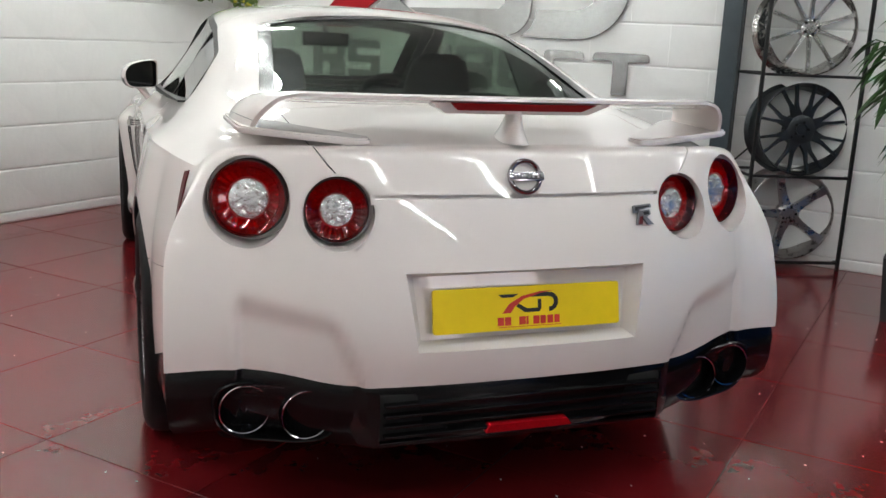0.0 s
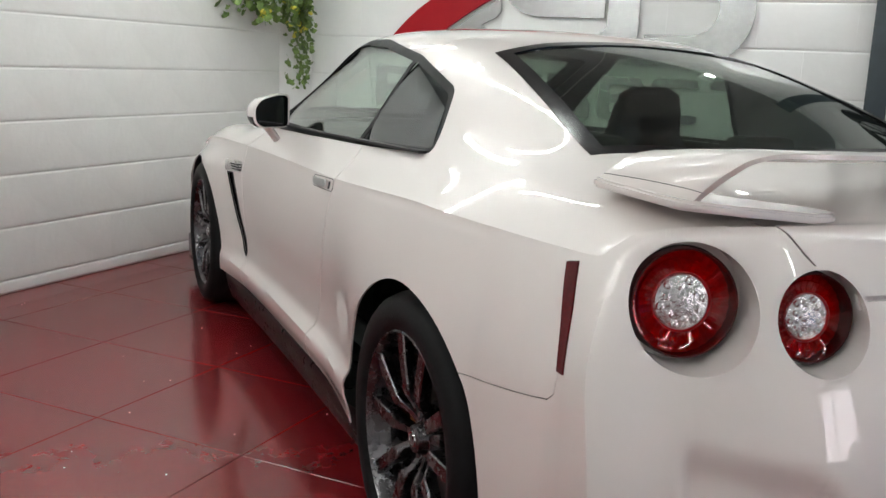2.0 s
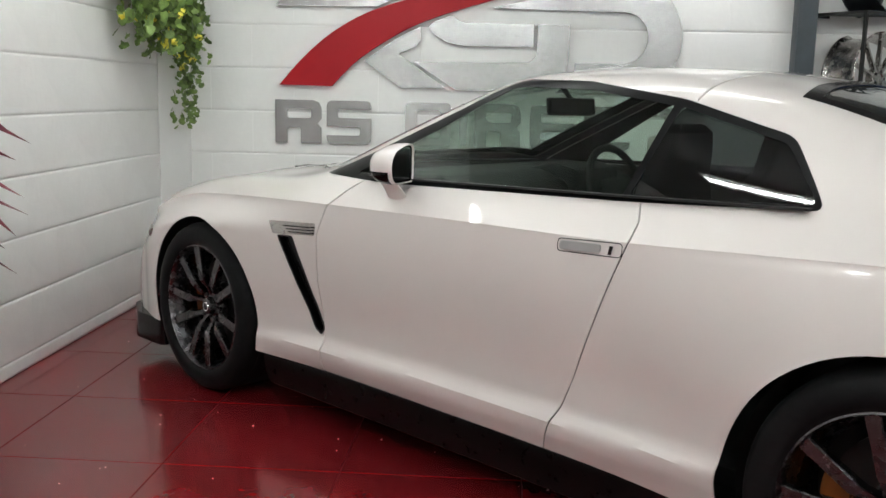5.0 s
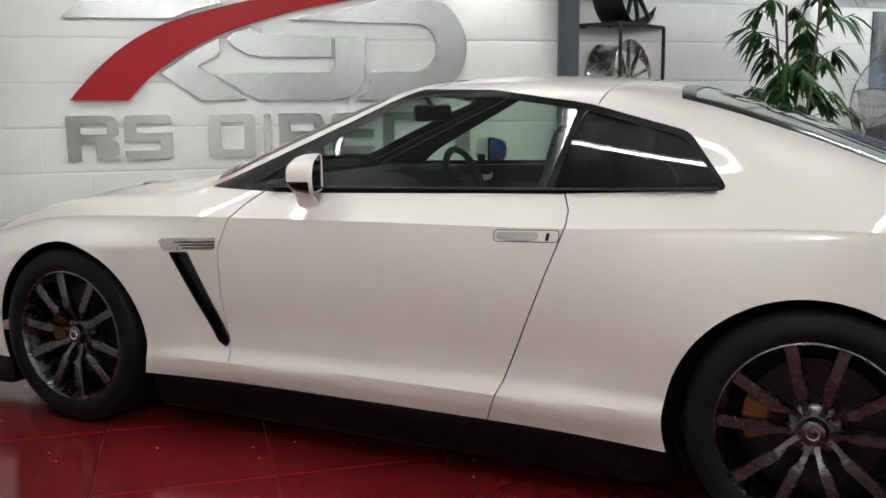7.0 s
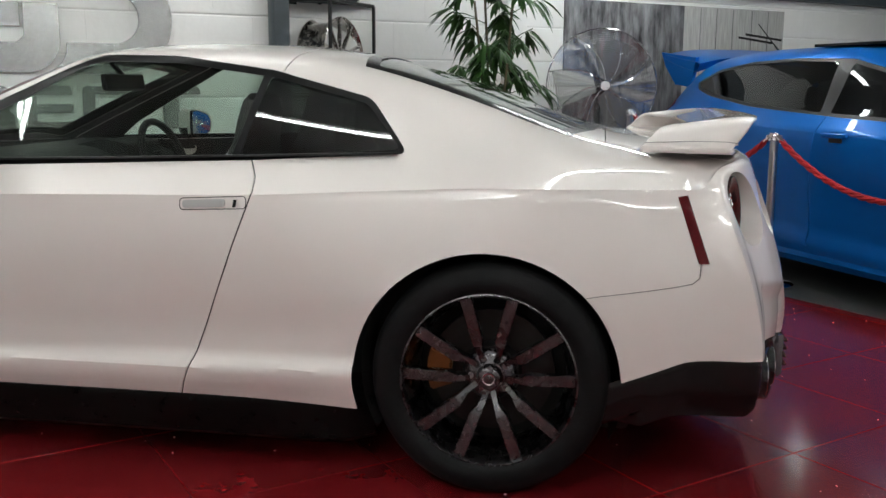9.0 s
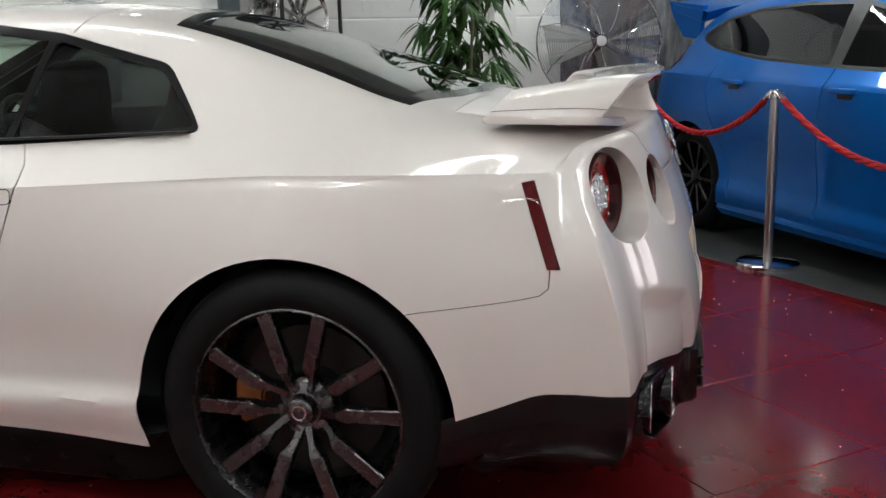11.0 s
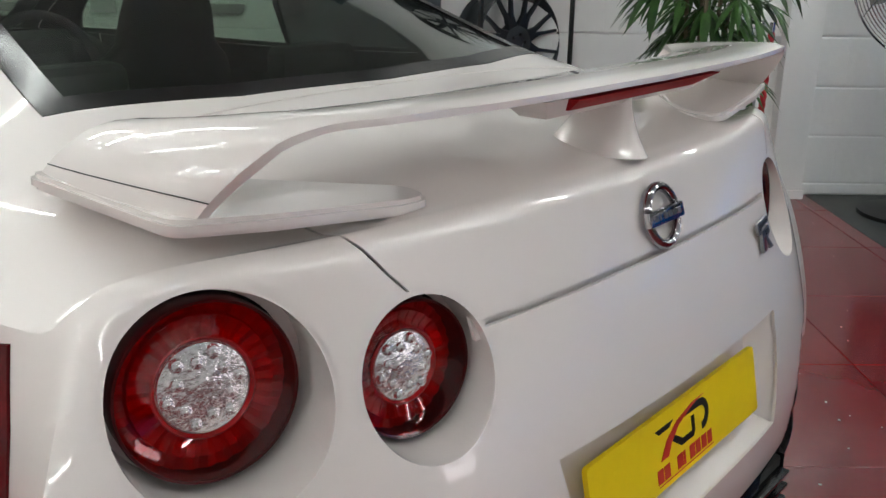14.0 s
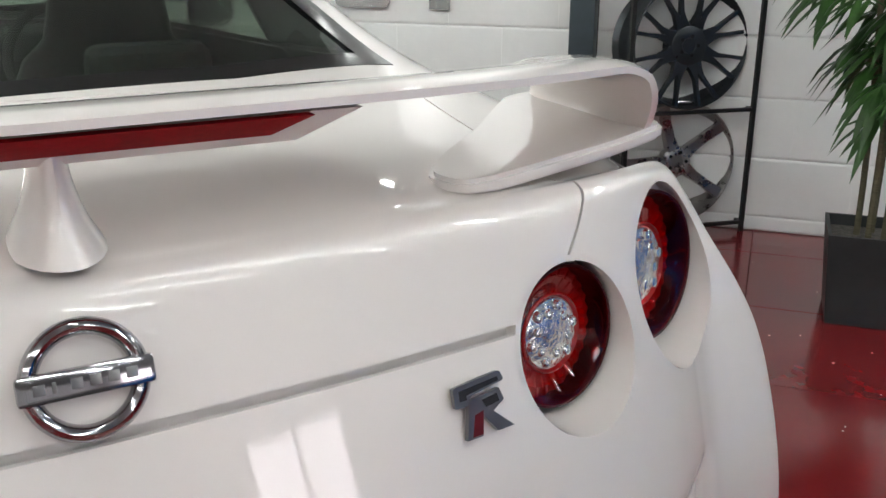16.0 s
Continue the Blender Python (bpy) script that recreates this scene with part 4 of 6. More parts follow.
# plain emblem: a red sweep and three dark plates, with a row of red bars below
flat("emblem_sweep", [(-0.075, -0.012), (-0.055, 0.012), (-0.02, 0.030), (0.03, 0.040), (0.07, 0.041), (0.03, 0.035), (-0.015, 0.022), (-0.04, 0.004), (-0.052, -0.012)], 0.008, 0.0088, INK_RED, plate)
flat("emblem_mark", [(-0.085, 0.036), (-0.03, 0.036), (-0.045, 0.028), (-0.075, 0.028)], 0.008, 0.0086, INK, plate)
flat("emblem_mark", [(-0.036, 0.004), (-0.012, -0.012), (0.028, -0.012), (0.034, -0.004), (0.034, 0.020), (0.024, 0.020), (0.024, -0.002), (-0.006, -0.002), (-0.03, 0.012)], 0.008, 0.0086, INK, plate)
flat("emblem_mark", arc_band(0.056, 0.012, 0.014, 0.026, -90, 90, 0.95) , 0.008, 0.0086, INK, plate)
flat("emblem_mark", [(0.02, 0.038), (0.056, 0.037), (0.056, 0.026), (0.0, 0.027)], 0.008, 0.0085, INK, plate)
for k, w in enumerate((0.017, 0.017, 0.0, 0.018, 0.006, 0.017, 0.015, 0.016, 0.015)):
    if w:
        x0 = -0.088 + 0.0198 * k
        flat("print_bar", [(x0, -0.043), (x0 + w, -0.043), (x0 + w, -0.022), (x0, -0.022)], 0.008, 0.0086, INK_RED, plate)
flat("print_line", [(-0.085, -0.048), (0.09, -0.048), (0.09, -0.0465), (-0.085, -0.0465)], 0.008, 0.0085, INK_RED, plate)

# tail lamps
for lx, ly, lz, lr, yaw in LAMPS:
    for sx in (1, -1):
        m = lamp_axis(sx, lx, ly, lz, yaw)
        r = lr - (0.0085 if lr > 0.1 else 0.004)
        seat_out = pose(0, -0.002, LAMP_OUT[lr], -6, 0, 0)
        ho = lr + WIDER
        for seg in (64, 61, 67, 59):
            cup = lathe([(ho - 0.003, -0.072), (ho + 0.003, -0.072), (ho + 0.003, 0.10), (ho - 0.003, 0.10)], seg, None, m @ pose(-sx * 0.004, -0.004, 0), closed=True)
            cup_me = boolean(to_mesh(cup, "cup", 0), SOLID.copy(), "INTERSECT")
            if 200 < len(cup_me.polygons) < 400:
                break
        cup_me.transform(m.inverted())
        lamp = part("tail_lamp", cup_me, PAINT, coupe, "round red tail lamp in a white recess", m)
        part("recess_floor", lathe([(r * 0.99, -0.0335), (ho + 0.001, -0.0335), (ho + 0.001, -0.037), (r * 0.99, -0.037)], 56, None, pose(-sx * 0.002, -0.002, 0), closed=True), PAINT, lamp)
        part("lamp_backing", cyl(ho, ho, 0.004, 48, pose(-sx * 0.004, -0.004, -0.070)), SATIN_BLACK, lamp)
        # stepped reflector of many facets behind a red moulded lens
        nf = 30
        bowl = bmesh.new()
        steps = [(r * 0.95, -0.040), (r * 0.80, -0.040), (r * 0.78, -0.032), (r * 0.64, -0.036), (r * 0.52, -0.034)]
        rings = []
        for kk in range(nf * 2):
            aa = 2 * math.pi * kk / (nf * 2)
            dz = 0.0035 if kk % 2 else 0.0
            rings.append([bowl.verts.new((q * math.cos(aa), q * math.sin(aa), zz + dz)) for q, zz in steps])
        for ra, rb in zip(rings, rings[1:] + rings[:1]):
            for kk in range(len(steps) - 1):
                bowl.faces.new((ra[kk], ra[kk + 1], rb[kk + 1], rb[kk]))
        part("reflector", bowl, REFLECTOR, lamp, "", seat_out, smooth=10)
        part("red_lens", lathe([(r * 0.955, -0.0075), (r * 0.90, -0.0085), (r * 0.75, -0.0150), (r * 0.54, -0.0250), (r * 0.54, -0.0285), (r * 0.75, -0.0185), (r * 0.90, -0.0120), (r * 0.955, -0.0110)], 64, closed=True), RED_GLASS, lamp, "", seat_out)
        # the rim's shade is put into its colour, a near-black red
        part("lens_rim", lathe([(r, -0.062), (r, -0.012), (r * 0.985, -0.0065), (r * 0.955, -0.0070), (r * 0.945, -0.062)], 64), SHADED_LENS_RED, lamp, "red lens rim, coloured dark as in shade", seat_out)
        # lighter red paints in the glow round the lens centre; nothing is lit
        part("bright_ring", lathe([(r * 0.565, -0.0240), (r * 0.545, -0.0225), (r * 0.51, -0.0270)], 64), RED_GLOW_TONE, lamp, "", seat_out)
        part("clear_lens", lathe([(r * 0.525, -0.031), (r * 0.49, -0.025), (r * 0.3, -0.021), (0.0005, -0.0195)], 48), LENS_CLEAR, lamp, "clear faceted centre lens", seat_out)
        for k in range(12):
            a = 2 * math.pi * k / 12 + 0.2
            rr = r * (0.30 if k % 2 else 0.40)
            part("lens_facet", lathe([(0.0005, 0.004), (r * 0.07, 0.002), (r * 0.10, -0.006)], 8), LENS_CLEAR, lamp, "", seat_out @ pose(rr * math.cos(a), rr * math.sin(a), -0.0215))

# rear wing
spine_x = curve((0, 0), (0.3, 0.30), (0.56, 0.56), (0.635, 0.624), (0.68, 0.650), (0.73, 0.668), (0.79, 0.681), (0.84, 0.688))
spine_z = curve((0, 1.108), (0.3, 1.108), (0.56, 1.108), (0.635, 1.102), (0.68, 1.088), (0.73, 1.069), (0.79, 1.047), (0.84, 1.028))
wing_r = curve((0, 0.103), (0.3, 0.114), (0.52, 0.142), (0.635, 0.170), (0.73, 0.200), (0.84, 0.234))
wing_f = curve((0, 0.325), (0.3, 0.328), (0.5, 0.350), (0.635, 0.42), (0.73, 0.462), (0.84, 0.500))
rows = []
ss = np.linspace(-0.84, 0.84, 97)
for s in ss:
    a, sg = abs(s), math.copysign(1, s)
    e = 0.004
    dx, dz = float(spine_x(min(a + e, 0.84)) - spine_x(max(a - e, 0))), float(spine_z(min(a + e, 0.84)) - spine_z(max(a - e, 0)))
    ln = math.hypot(dx, dz) or 1
    nx, nz = -dz / ln * sg, dx / ln
    cx, cz = float(spine_x(a)) * sg, float(spine_z(a))
    yr, yf = float(wing_r(a)), float(wing_f(a))
    sec = []
    n = 11
    thick = 0.0125 + 0.007 * float(sstep(0.58, 0.72, a))
    fl = float(1 - sstep(0.56, 0.70, a))
    for k in range(n):
        t = k / (n - 1)
        h = thick * (0.55 + 0.45 * math.sin(math.pi * min(1, t * 1.1 + 0.05))) if 0 < k < n - 1 else thick * 0.30
        lift = (0.010 * (1 - t) ** 2 - 0.016 * t ** 2) * fl
        pull = 1 - 0.026 * (1 - t) ** 2 * float(sstep(0.45, 0.68, a))
        sec.append((cx * pull + nx * (h + lift), yr + (yf - yr) * t, cz + nz * (h + lift)))
    for k in range(n - 1, -1, -1):
        t = k / (n - 1)
        h = -thick * (0.30 + 0.45 * min(1, t * 4)) if k < n - 1 else -thick * 0.3
        lift = (0.010 * (1 - t) ** 2 - 0.016 * t ** 2) * fl
        pull = 1 - 0.026 * (1 - t) ** 2 * float(sstep(0.45, 0.68, a))
        sec.append((cx * pull + nx * (h + lift), yr + (yf - yr) * t, cz + nz * (h + lift)))
    rows.append(sec)
wing_bm = grid_mesh(rows, "wing", wrap=True)
wing_bm.verts.ensure_lookup_table()
wing_bm.faces.new([wing_bm.verts[k] for k in range(22)])
wing_bm.faces.new([wing_bm.verts[96 * 22 + k] for k in range(22)][::-1])
bmesh.ops.recalc_face_normals(wing_bm, faces=wing_bm.faces)
wing = part("rear_wing", wing_bm, PAINT, coupe, "white rear wing")
for tip_row in (rows[3], rows[-4]):
    part("wing_seam", tube(tip_row[:11], 0.0008, 6), SATIN_BLACK, wing)
for sx in (1, -1):
    foot = prism(round_outline([(sx * 0.385, 0.186), (sx * 0.43, 0.190), (sx * 0.60, 0.208), (sx * 0.704, 0.232), (sx * 0.706, 0.500), (sx * 0.64, 0.50), (sx * 0.52, 0.38), (sx * 0.42, 0.30), (sx * 0.372, 0.235)], 0.022), "z", -0.009, 0.009)
    bmesh.ops.bevel(foot, geom=[e for e in foot.edges if abs(e.verts[0].co.z - e.verts[1].co.z) < 1e-5], offset=0.005, segments=2, affect="EDGES")
    for v in foot.verts:
        v.co.z += 1.003 + 0.09 * max(0, abs(v.co.x) - 0.43) + 0.02 * (v.co.y - 0.2)
    part("wing_foot", foot, PAINT, wing)
ped = []
for t in np.linspace(0, 1, 9):
    w = 0.026 * (1 - t) ** 2.2 + 0.014
    ln = 0.050 * (1 - t) ** 1.6 + 0.036
    ped.append([(w * math.cos(a), 0.205 - 0.02 * t + ln * math.sin(a), 0.992 + 0.012 + 0.095 * t) for a in np.linspace(0, 2 * math.pi, 25)[:-1]])
part("wing_pedestal", grid_mesh(ped, "ped", wrap=True), PAINT, wing)
for nm, half_top, half_low, y0, y1, drop, mt, lab in (("brake_light_housing", 0.25, 0.20, 0.126, 0.20, 0.030, PAINT, ""), ("brake_light", 0.200, 0.172, 0.111, 0.19, 0.020, BRAKE_RED, "red high brake light")):
    top = 1.1085 if nm == "brake_light" else 1.109
    back = 0.032
    bm = bmesh.new()
    sec = [(y0, top), (y0 + back, top - drop), (y1, top - drop), (y1, top)]
    for hx_t, hx_l, sgx in ((half_top, half_low, -1), (half_top, half_low, 1)):
        for k, (yy, zz) in enumerate(sec):
            bm.verts.new((sgx * (hx_l if k in (1, 2) else hx_t), yy, zz))
    bm.verts.ensure_lookup_table()
    bv = bm.verts
    bm.faces.new([bv[k] for k in range(4)])
    bm.faces.new([bv[4 + k] for k in range(4)][::-1])
    for k in range(4):
        j = (k + 1) % 4
        bm.faces.new((bv[k], bv[j], bv[4 + j], bv[4 + k]))
    bmesh.ops.recalc_face_normals(bm, faces=bm.faces)
    part(nm, bm, mt, wing, lab)

# badge: ring with a bar, and two small chrome shapes
badge = part("round_badge", lathe([(0.034, 0.0), (0.0345, 0.004), (0.037, 0.008), (0.041, 0.010), (0.045, 0.008), (0.0475, 0.004), (0.048, 0.0)], 48), BADGE_CHROME, coupe, "chrome ring badge", pose(-0.004, 0.088, 0.928, 72, 0, 0))
part("badge_bar", box(-0.050, 0.050, -0.0115, 0.0115, 0.002, 0.012, 0.004), BADGE_CHROME, badge)
part("badge_bar_face", box(-0.043, 0.043, -0.0075, 0.0075, 0.0115, 0.0125, 0.0004), BADGE_CHROME, badge)
for k in range(6):
    part("badge_mark", box(-0.0385 + 0.0133 * k, -0.0385 + 0.0133 * k + (0.0032 if k == 1 else 0.0085), -0.0042, 0.0042, 0.0123, 0.0138, 0.0006), DARK_CHROME, badge)
letters = part("model_badge", prism(round_outline([(-0.030, 0.004), (-0.030, 0.024), (0.026, 0.028), (0.030, 0.018), (-0.012, 0.012), (-0.012, 0.004)], 0.003), "z", 0, 0.005), DARK_CHROME, coupe, "small dark chrome shapes", pose(0.335, 0.0665, 0.828, 74, 0, 6))
part("badge_block", prism([(-0.014, 0.008), (0.022, 0.012), (0.026, 0.0), (0.012, -0.008), (0.034, -0.028), (0.014, -0.028), (0.0, -0.010), (-0.004, -0.028), (-0.022, -0.028)], "z", 0, 0.006), DARK_CHROME, letters)
part("badge_inlay", prism([(-0.024, 0.010), (-0.024, 0.020), (0.022, 0.023), (0.023, 0.019), (-0.016, 0.014), (-0.016, 0.010)], "z", 0.005, 0.0056), SATIN_BLACK, letters)
part("badge_inlay", prism([(0.0, 0.006), (0.018, 0.008), (0.020, 0.0), (0.004, -0.002)], "z", 0.006, 0.0066), SATIN_BLACK, letters)
part("badge_red", prism([(-0.010, -0.006), (0.0, -0.004), (-0.004, -0.026), (-0.016, -0.026)], "z", 0.006, 0.0066), RED_DEEP, letters)


# ---- wheels ----
def spoke_mesh(sections, bm=None):
    """A bar through sections (r, side, z, width, depth), wider at the back edge."""
    rows = []
    for r, sd, z, w, dp in sections:
        rows.append([(sd - w * 0.42, r, z), (sd - w * 0.5, r, z - 0.004), (sd - w * 0.5, r, z - dp), (sd + w * 0.5, r, z - dp), (sd + w * 0.5, r, z - 0.004), (sd + w * 0.42, r, z)])
    bm = grid_mesh(rows, "spoke", wrap=True)
    bm.verts.ensure_lookup_table()
    n = len(rows)
    bm.faces.new([bm.verts[k] for k in range(6)])
    bm.faces.new([bm.verts[(n - 1) * 6 + k] for k in range(6)])
    bmesh.ops.recalc_face_normals(bm, faces=bm.faces)
    return bm


def rim_profile(R, width):
    return [(R - 0.020, -width), (R, -width), (R + 0.004, -width + 0.012), (R - 0.018, -width + 0.03), (R - 0.03, -width * 0.5), (R - 0.016, -0.035),
            (R + 0.002, -0.010), (R + 0.003, -0.001), (R - 0.002, 0.001), (R - 0.0055, -0.004), (R - 0.0135, -0.034), (R - 0.036, -width * 0.5), (R - 0.026, -width + 0.03)]


def add_tyre(parent, R, T, width):
    h = width / 2
    tyre = part("tyre", lathe([(R - 0.004, -width + 0.012), (R + 0.02, -width - 0.004), (T - 0.04, -width - 0.014), (T - 0.012, -width), (T, -width + 0.03), (T, -0.035),
                               (T - 0.010, -0.008), (T - 0.022, 0.004), (T - 0.045, 0.0115), (R + 0.035, 0.013), (R + 0.016, 0.009), (R + 0.010, 0.004), (R - 0.004, -0.006)], 72), RUBBER, parent, "low profile black tyre")
    for gz in (0.25, 0.5, 0.75):
        part("tread_groove", lathe([(T + 0.0005, -width * gz - 0.004), (T + 0.0012, -width * gz), (T + 0.0005, -width * gz + 0.004)], 72), VOID, tyre)


def coupe_wheel(name, m):
    w = part(name, lathe(rim_profile(0.262, 0.25), 72, closed=True), RIM_DARK, coupe, "dark ten-spoke alloy wheel", m)
    add_tyre(w, 0.262, TYRE_R, 0.265)
    for k in range(10):
        sg = 1 if k % 2 else -1
        # broad flat blade outside, a narrow leg that dives to the hub inside
        sp = spoke_mesh([(0.036, sg * 0.006, -0.056, 0.024, 0.036), (0.062, sg * 0.007, -0.047, 0.019, 0.036), (0.086, sg * 0.007, -0.034, 0.018, 0.036), (0.104, sg * 0.003, -0.021, 0.027, 0.034), (0.118, 0, -0.0165, 0.035, 0.032), (0.18, -sg * 0.001, -0.0135, 0.035, 0.028), (0.225, -sg * 0.002, -0.012, 0.036, 0.024), (0.258, -sg * 0.002, -0.012, 0.038, 0.022)])
        part("spoke", sp, RIM_DARK, w, "", pose(0, 0, 0, 0, 0, 36 * k + sg * 1.5), smooth=25)
    hub = part("hub", lathe([(0.078, -0.085), (0.074, -0.066), (0.060, -0.056), (0.040, -0.052), (0.036, -0.040), (0.033, -0.030), (0.028, -0.0265), (0.0005, -0.025)], 40), RIM_DARK, w)
    part("centre_cap", lathe([(0.021, -0.026), (0.019, -0.023), (0.015, -0.0235), (0.0145, -0.0255)], 32), CHROME, hub)
    for k in range(5):
        a = radians(72 * k + 18)
        part("wheel_nut", cyl(0.0105, 0.009, 0.016, 6, pose(0.057 * math.cos(a), 0.057 * math.sin(a), -0.064)), DARK_CHROME, w)
    part("brake_disc", lathe([(0.09, -0.125), (0.190, -0.125), (0.190, -0.150), (0.09, -0.150)], 56, closed=True), DISC, w, "drilled steel brake disc")
    part("disc_bell", lathe([(0.0005, -0.09), (0.085, -0.09), (0.092, -0.125)], 40), SATIN_BLACK, w)
    part("backing_plate", lathe([(0.0005, -0.165), (0.245, -0.165), (0.247, -0.2)], 48), VOID, w)
    return w


def mount(y, sx):
    return pose(sx * 0.905, y, TYRE_R, 0, sx * 90, 0)


for hy, turn in ((HUB_R, 0), (HUB_F, 26)):
    for sx in (1, -1):
        w = coupe_wheel("wheel", mount(hy, sx) @ pose(0, 0, 0, 0, 0, turn))
        cal = prism(arc_band(0, 0, 0.125, 0.200, -20, 20, 1, 10), "z", -0.165, -0.098)
        bmesh.ops.bevel(cal, geom=list(cal.edges), offset=0.006, segments=2, affect="EDGES")
        # calipers sit ahead of the axle
        part("brake_caliper", cal, CALIPER, w, "orange brake caliper", pose(0, 0, 0, 0, 0, -sx * 90 - turn))

# door mirrors
for sx, dr in ((-1, door), (1, door_r)):
    shape = round_outline([(sx * -0.074, 0.066), (sx * -0.02, 0.064), (sx * 0.055, 0.044), (sx * 0.082, 0.010), (sx * 0.078, -0.040), (sx * 0.05, -0.064), (sx * -0.074, -0.062)], 0.022)
    rows = []
    for yy, f in ((-0.044, 0.94), (-0.050, 0.97), (-0.052, 0.99), (-0.046, 1.02), (-0.025, 1.04), (0.005, 0.99), (0.030, 0.86), (0.046, 0.66), (0.052, 0.40)):
        rows.append([(px * f + sx * 0.10 * max(0, yy) * -0.3, yy, pz * f) for px, pz in shape])
    sh = grid_mesh(rows, "mirror", wrap=True)
    sh.verts.ensure_lookup_table()
    n = len(shape)
    sh.faces.new([sh.verts[k] for k in range(n)])
    sh.faces.new([sh.verts[8 * n + k] for k in range(n)][::-1])
    bmesh.ops.recalc_face_normals(sh, faces=sh.faces)
    me = to_mesh(sh, "mirror")
    shm = pose(sx * 0.842, 2.600, 1.032, 0, 0, -sx * 19)
    mir = part("door_mirror", boolean(me, box(-0.2, 0.2, -0.038, 0.2, -0.2, -0.022)), PAINT, dr, "white door mirror with a black base", shm)
    part("mirror_base", boolean(boolean(me, box(-0.2, 0.2, -0.2, 0.2, -0.022, 0.2)), box(-0.2, 0.2, -0.2, -0.038, -0.2, 0.2)), GLOSS_BLACK, mir)
    part("mirror_border", prism([(px * 0.93, pz * 0.93) for px, pz in shape], "y", -0.0475, -0.042), GLOSS_BLACK, mir)
    part("mirror_glass", prism([(px * 0.80 + sx * 0.008, pz * 0.86) for px, pz in shape], "y", -0.0485, -0.047), CHROME, mir, "mirror glass")
    stalk = []
    for t in np.linspace(0, 1, 7):
        rr = 0.030 + 0.010 * (1 - t) ** 2
        cx, cz = 0.79 + 0.065 * t, 0.905 + 0.082 * t ** 0.8
        stalk.append([(sx * cx, 2.61 + rr * 1.2 * math.cos(a), cz + rr * 0.7 * math.sin(a)) for a in np.linspace(0, 2 * math.pi, 17)[:-1]])
    part("mirror_stalk", grid_mesh(stalk, "stalk", wrap=True), PAINT, dr)

# cabin
part("cabin_floor", box(-0.70, 0.70, 0.75, 3.2, 0.22, 0.30, 0.01), INTERIOR, coupe)
part("parcel_shelf", prism([(0.62, 0.90), (0.62, 1.03), (0.95, 1.0), (1.25, 0.92), (1.35, 0.5), (1.3, 0.3), (0.75, 0.3)], "x", -0.62, 0.62), INTERIOR, coupe, "dark rear shelf and bench")
dash_bm = prism(round_outline([(3.2, 0.93), (3.05, 0.965), (2.80, 0.955), (2.66, 0.91), (2.64, 0.75), (2.78, 0.55), (3.2, 0.4)], 0.04), "x", -0.70, 0.70)
dash = part("dashboard", dash_bm, INTERIOR, coupe, "black dashboard")
part("binnacle", prism(round_outline([(2.62, 0.88), (2.62, 0.965), (2.74, 0.985), (2.9, 0.95), (2.85, 0.88)], 0.02), "x", 0.22, 0.52), INTERIOR, dash)
part("centre_console", box(-0.12, 0.12, 1.6, 2.75, 0.3, 0.62, 0.04), INTERIOR, coupe)
wheelm = pose(0.37, 2.52, 0.885, 70, 0, 0)
sw = part("steering_wheel", tube([(0.18 * math.cos(a), 0.18 * math.sin(a), 0) for a in np.linspace(0, 2 * math.pi, 37)[:-1]], 0.016, 10, True), INTERIOR, coupe, "black steering wheel", wheelm)
part("steering_hub", box(-0.07, 0.07, -0.06, 0.05, -0.03, 0.02, 0.02), INTERIOR, sw)
for a in (200, 340, 270):
    part("steering_spoke", box(0.05, 0.175, -0.018, 0.018, -0.012, 0.008, 0.004), INTERIOR, sw, "", pose(0, 0, 0, 0, 0, a))


def seat(x):
    rows = []
    for z, yb, hw, th in ((0.45, 1.98, 0.25, 0.14), (0.60, 1.93, 0.255, 0.15), (0.75, 1.885, 0.25, 0.14), (0.88, 1.85, 0.235, 0.12), (0.97, 1.825, 0.20, 0.10), (1.02, 1.81, 0.150, 0.09), (1.10, 1.795, 0.135, 0.09), (1.165, 1.785, 0.115, 0.08), (1.19, 1.785, 0.07, 0.05)):
        rows.append([(x + hw * math.copysign(abs(math.cos(a)) ** 0.5, math.cos(a)), yb + th * 0.5 * math.copysign(abs(math.sin(a)) ** 0.6, math.sin(a)) * (1.0 if math.sin(a) < 0 else 0.6 + 0.8 * abs(math.cos(a))), z) for a in np.linspace(0, 2 * math.pi, 33)[:-1]])
    bm = grid_mesh(rows, "seat", wrap=True)
    bm.verts.ensure_lookup_table()
    bm.faces.new([bm.verts[8 * 32 + k] for k in range(32)])
    s = part("seat_back", bm, SEAT_MAT, coupe, "black leather sports seat")
    part("seat_base", box(x - 0.25, x + 0.25, 1.95, 2.48, 0.30, 0.50, 0.06, 3), SEAT_MAT, coupe)


seat(0.36)
seat(-0.36)
for sx in (1, -1):
    part("rear_headrest", box(sx * 0.30 - 0.11, sx * 0.30 + 0.11, 1.10, 1.19, 0.92, 1.07, 0.035, 3), SEAT_MAT, coupe)
rv = part("rear_view_mirror", box(-0.115, 0.115, -0.012, 0.012, -0.034, 0.034, 0.012), INTERIOR, coupe, "interior mirror", pose(0.03, 2.52, 1.225, -8, 0, -14))
part("interior_mirror_glass", box(-0.105, 0.105, -0.0135, -0.012, -0.027, 0.027), CHROME, rv)
part("mirror_stem", tube([(0.0, 0.0, 0.03), (-0.01, 0.03, 0.075), (-0.01, 0.05, 0.10)], 0.011), INTERIOR, rv)


# ---- things round the coupe ----
# wall sign: brushed steel plates and a red sweep, stood off the wall
sign = empty_thing("wall_sign", "large brushed steel emblem with a red sweep on the wall", "sign", "", ROOM @ pose(0, -0.004, 0, 90, 0, 0))


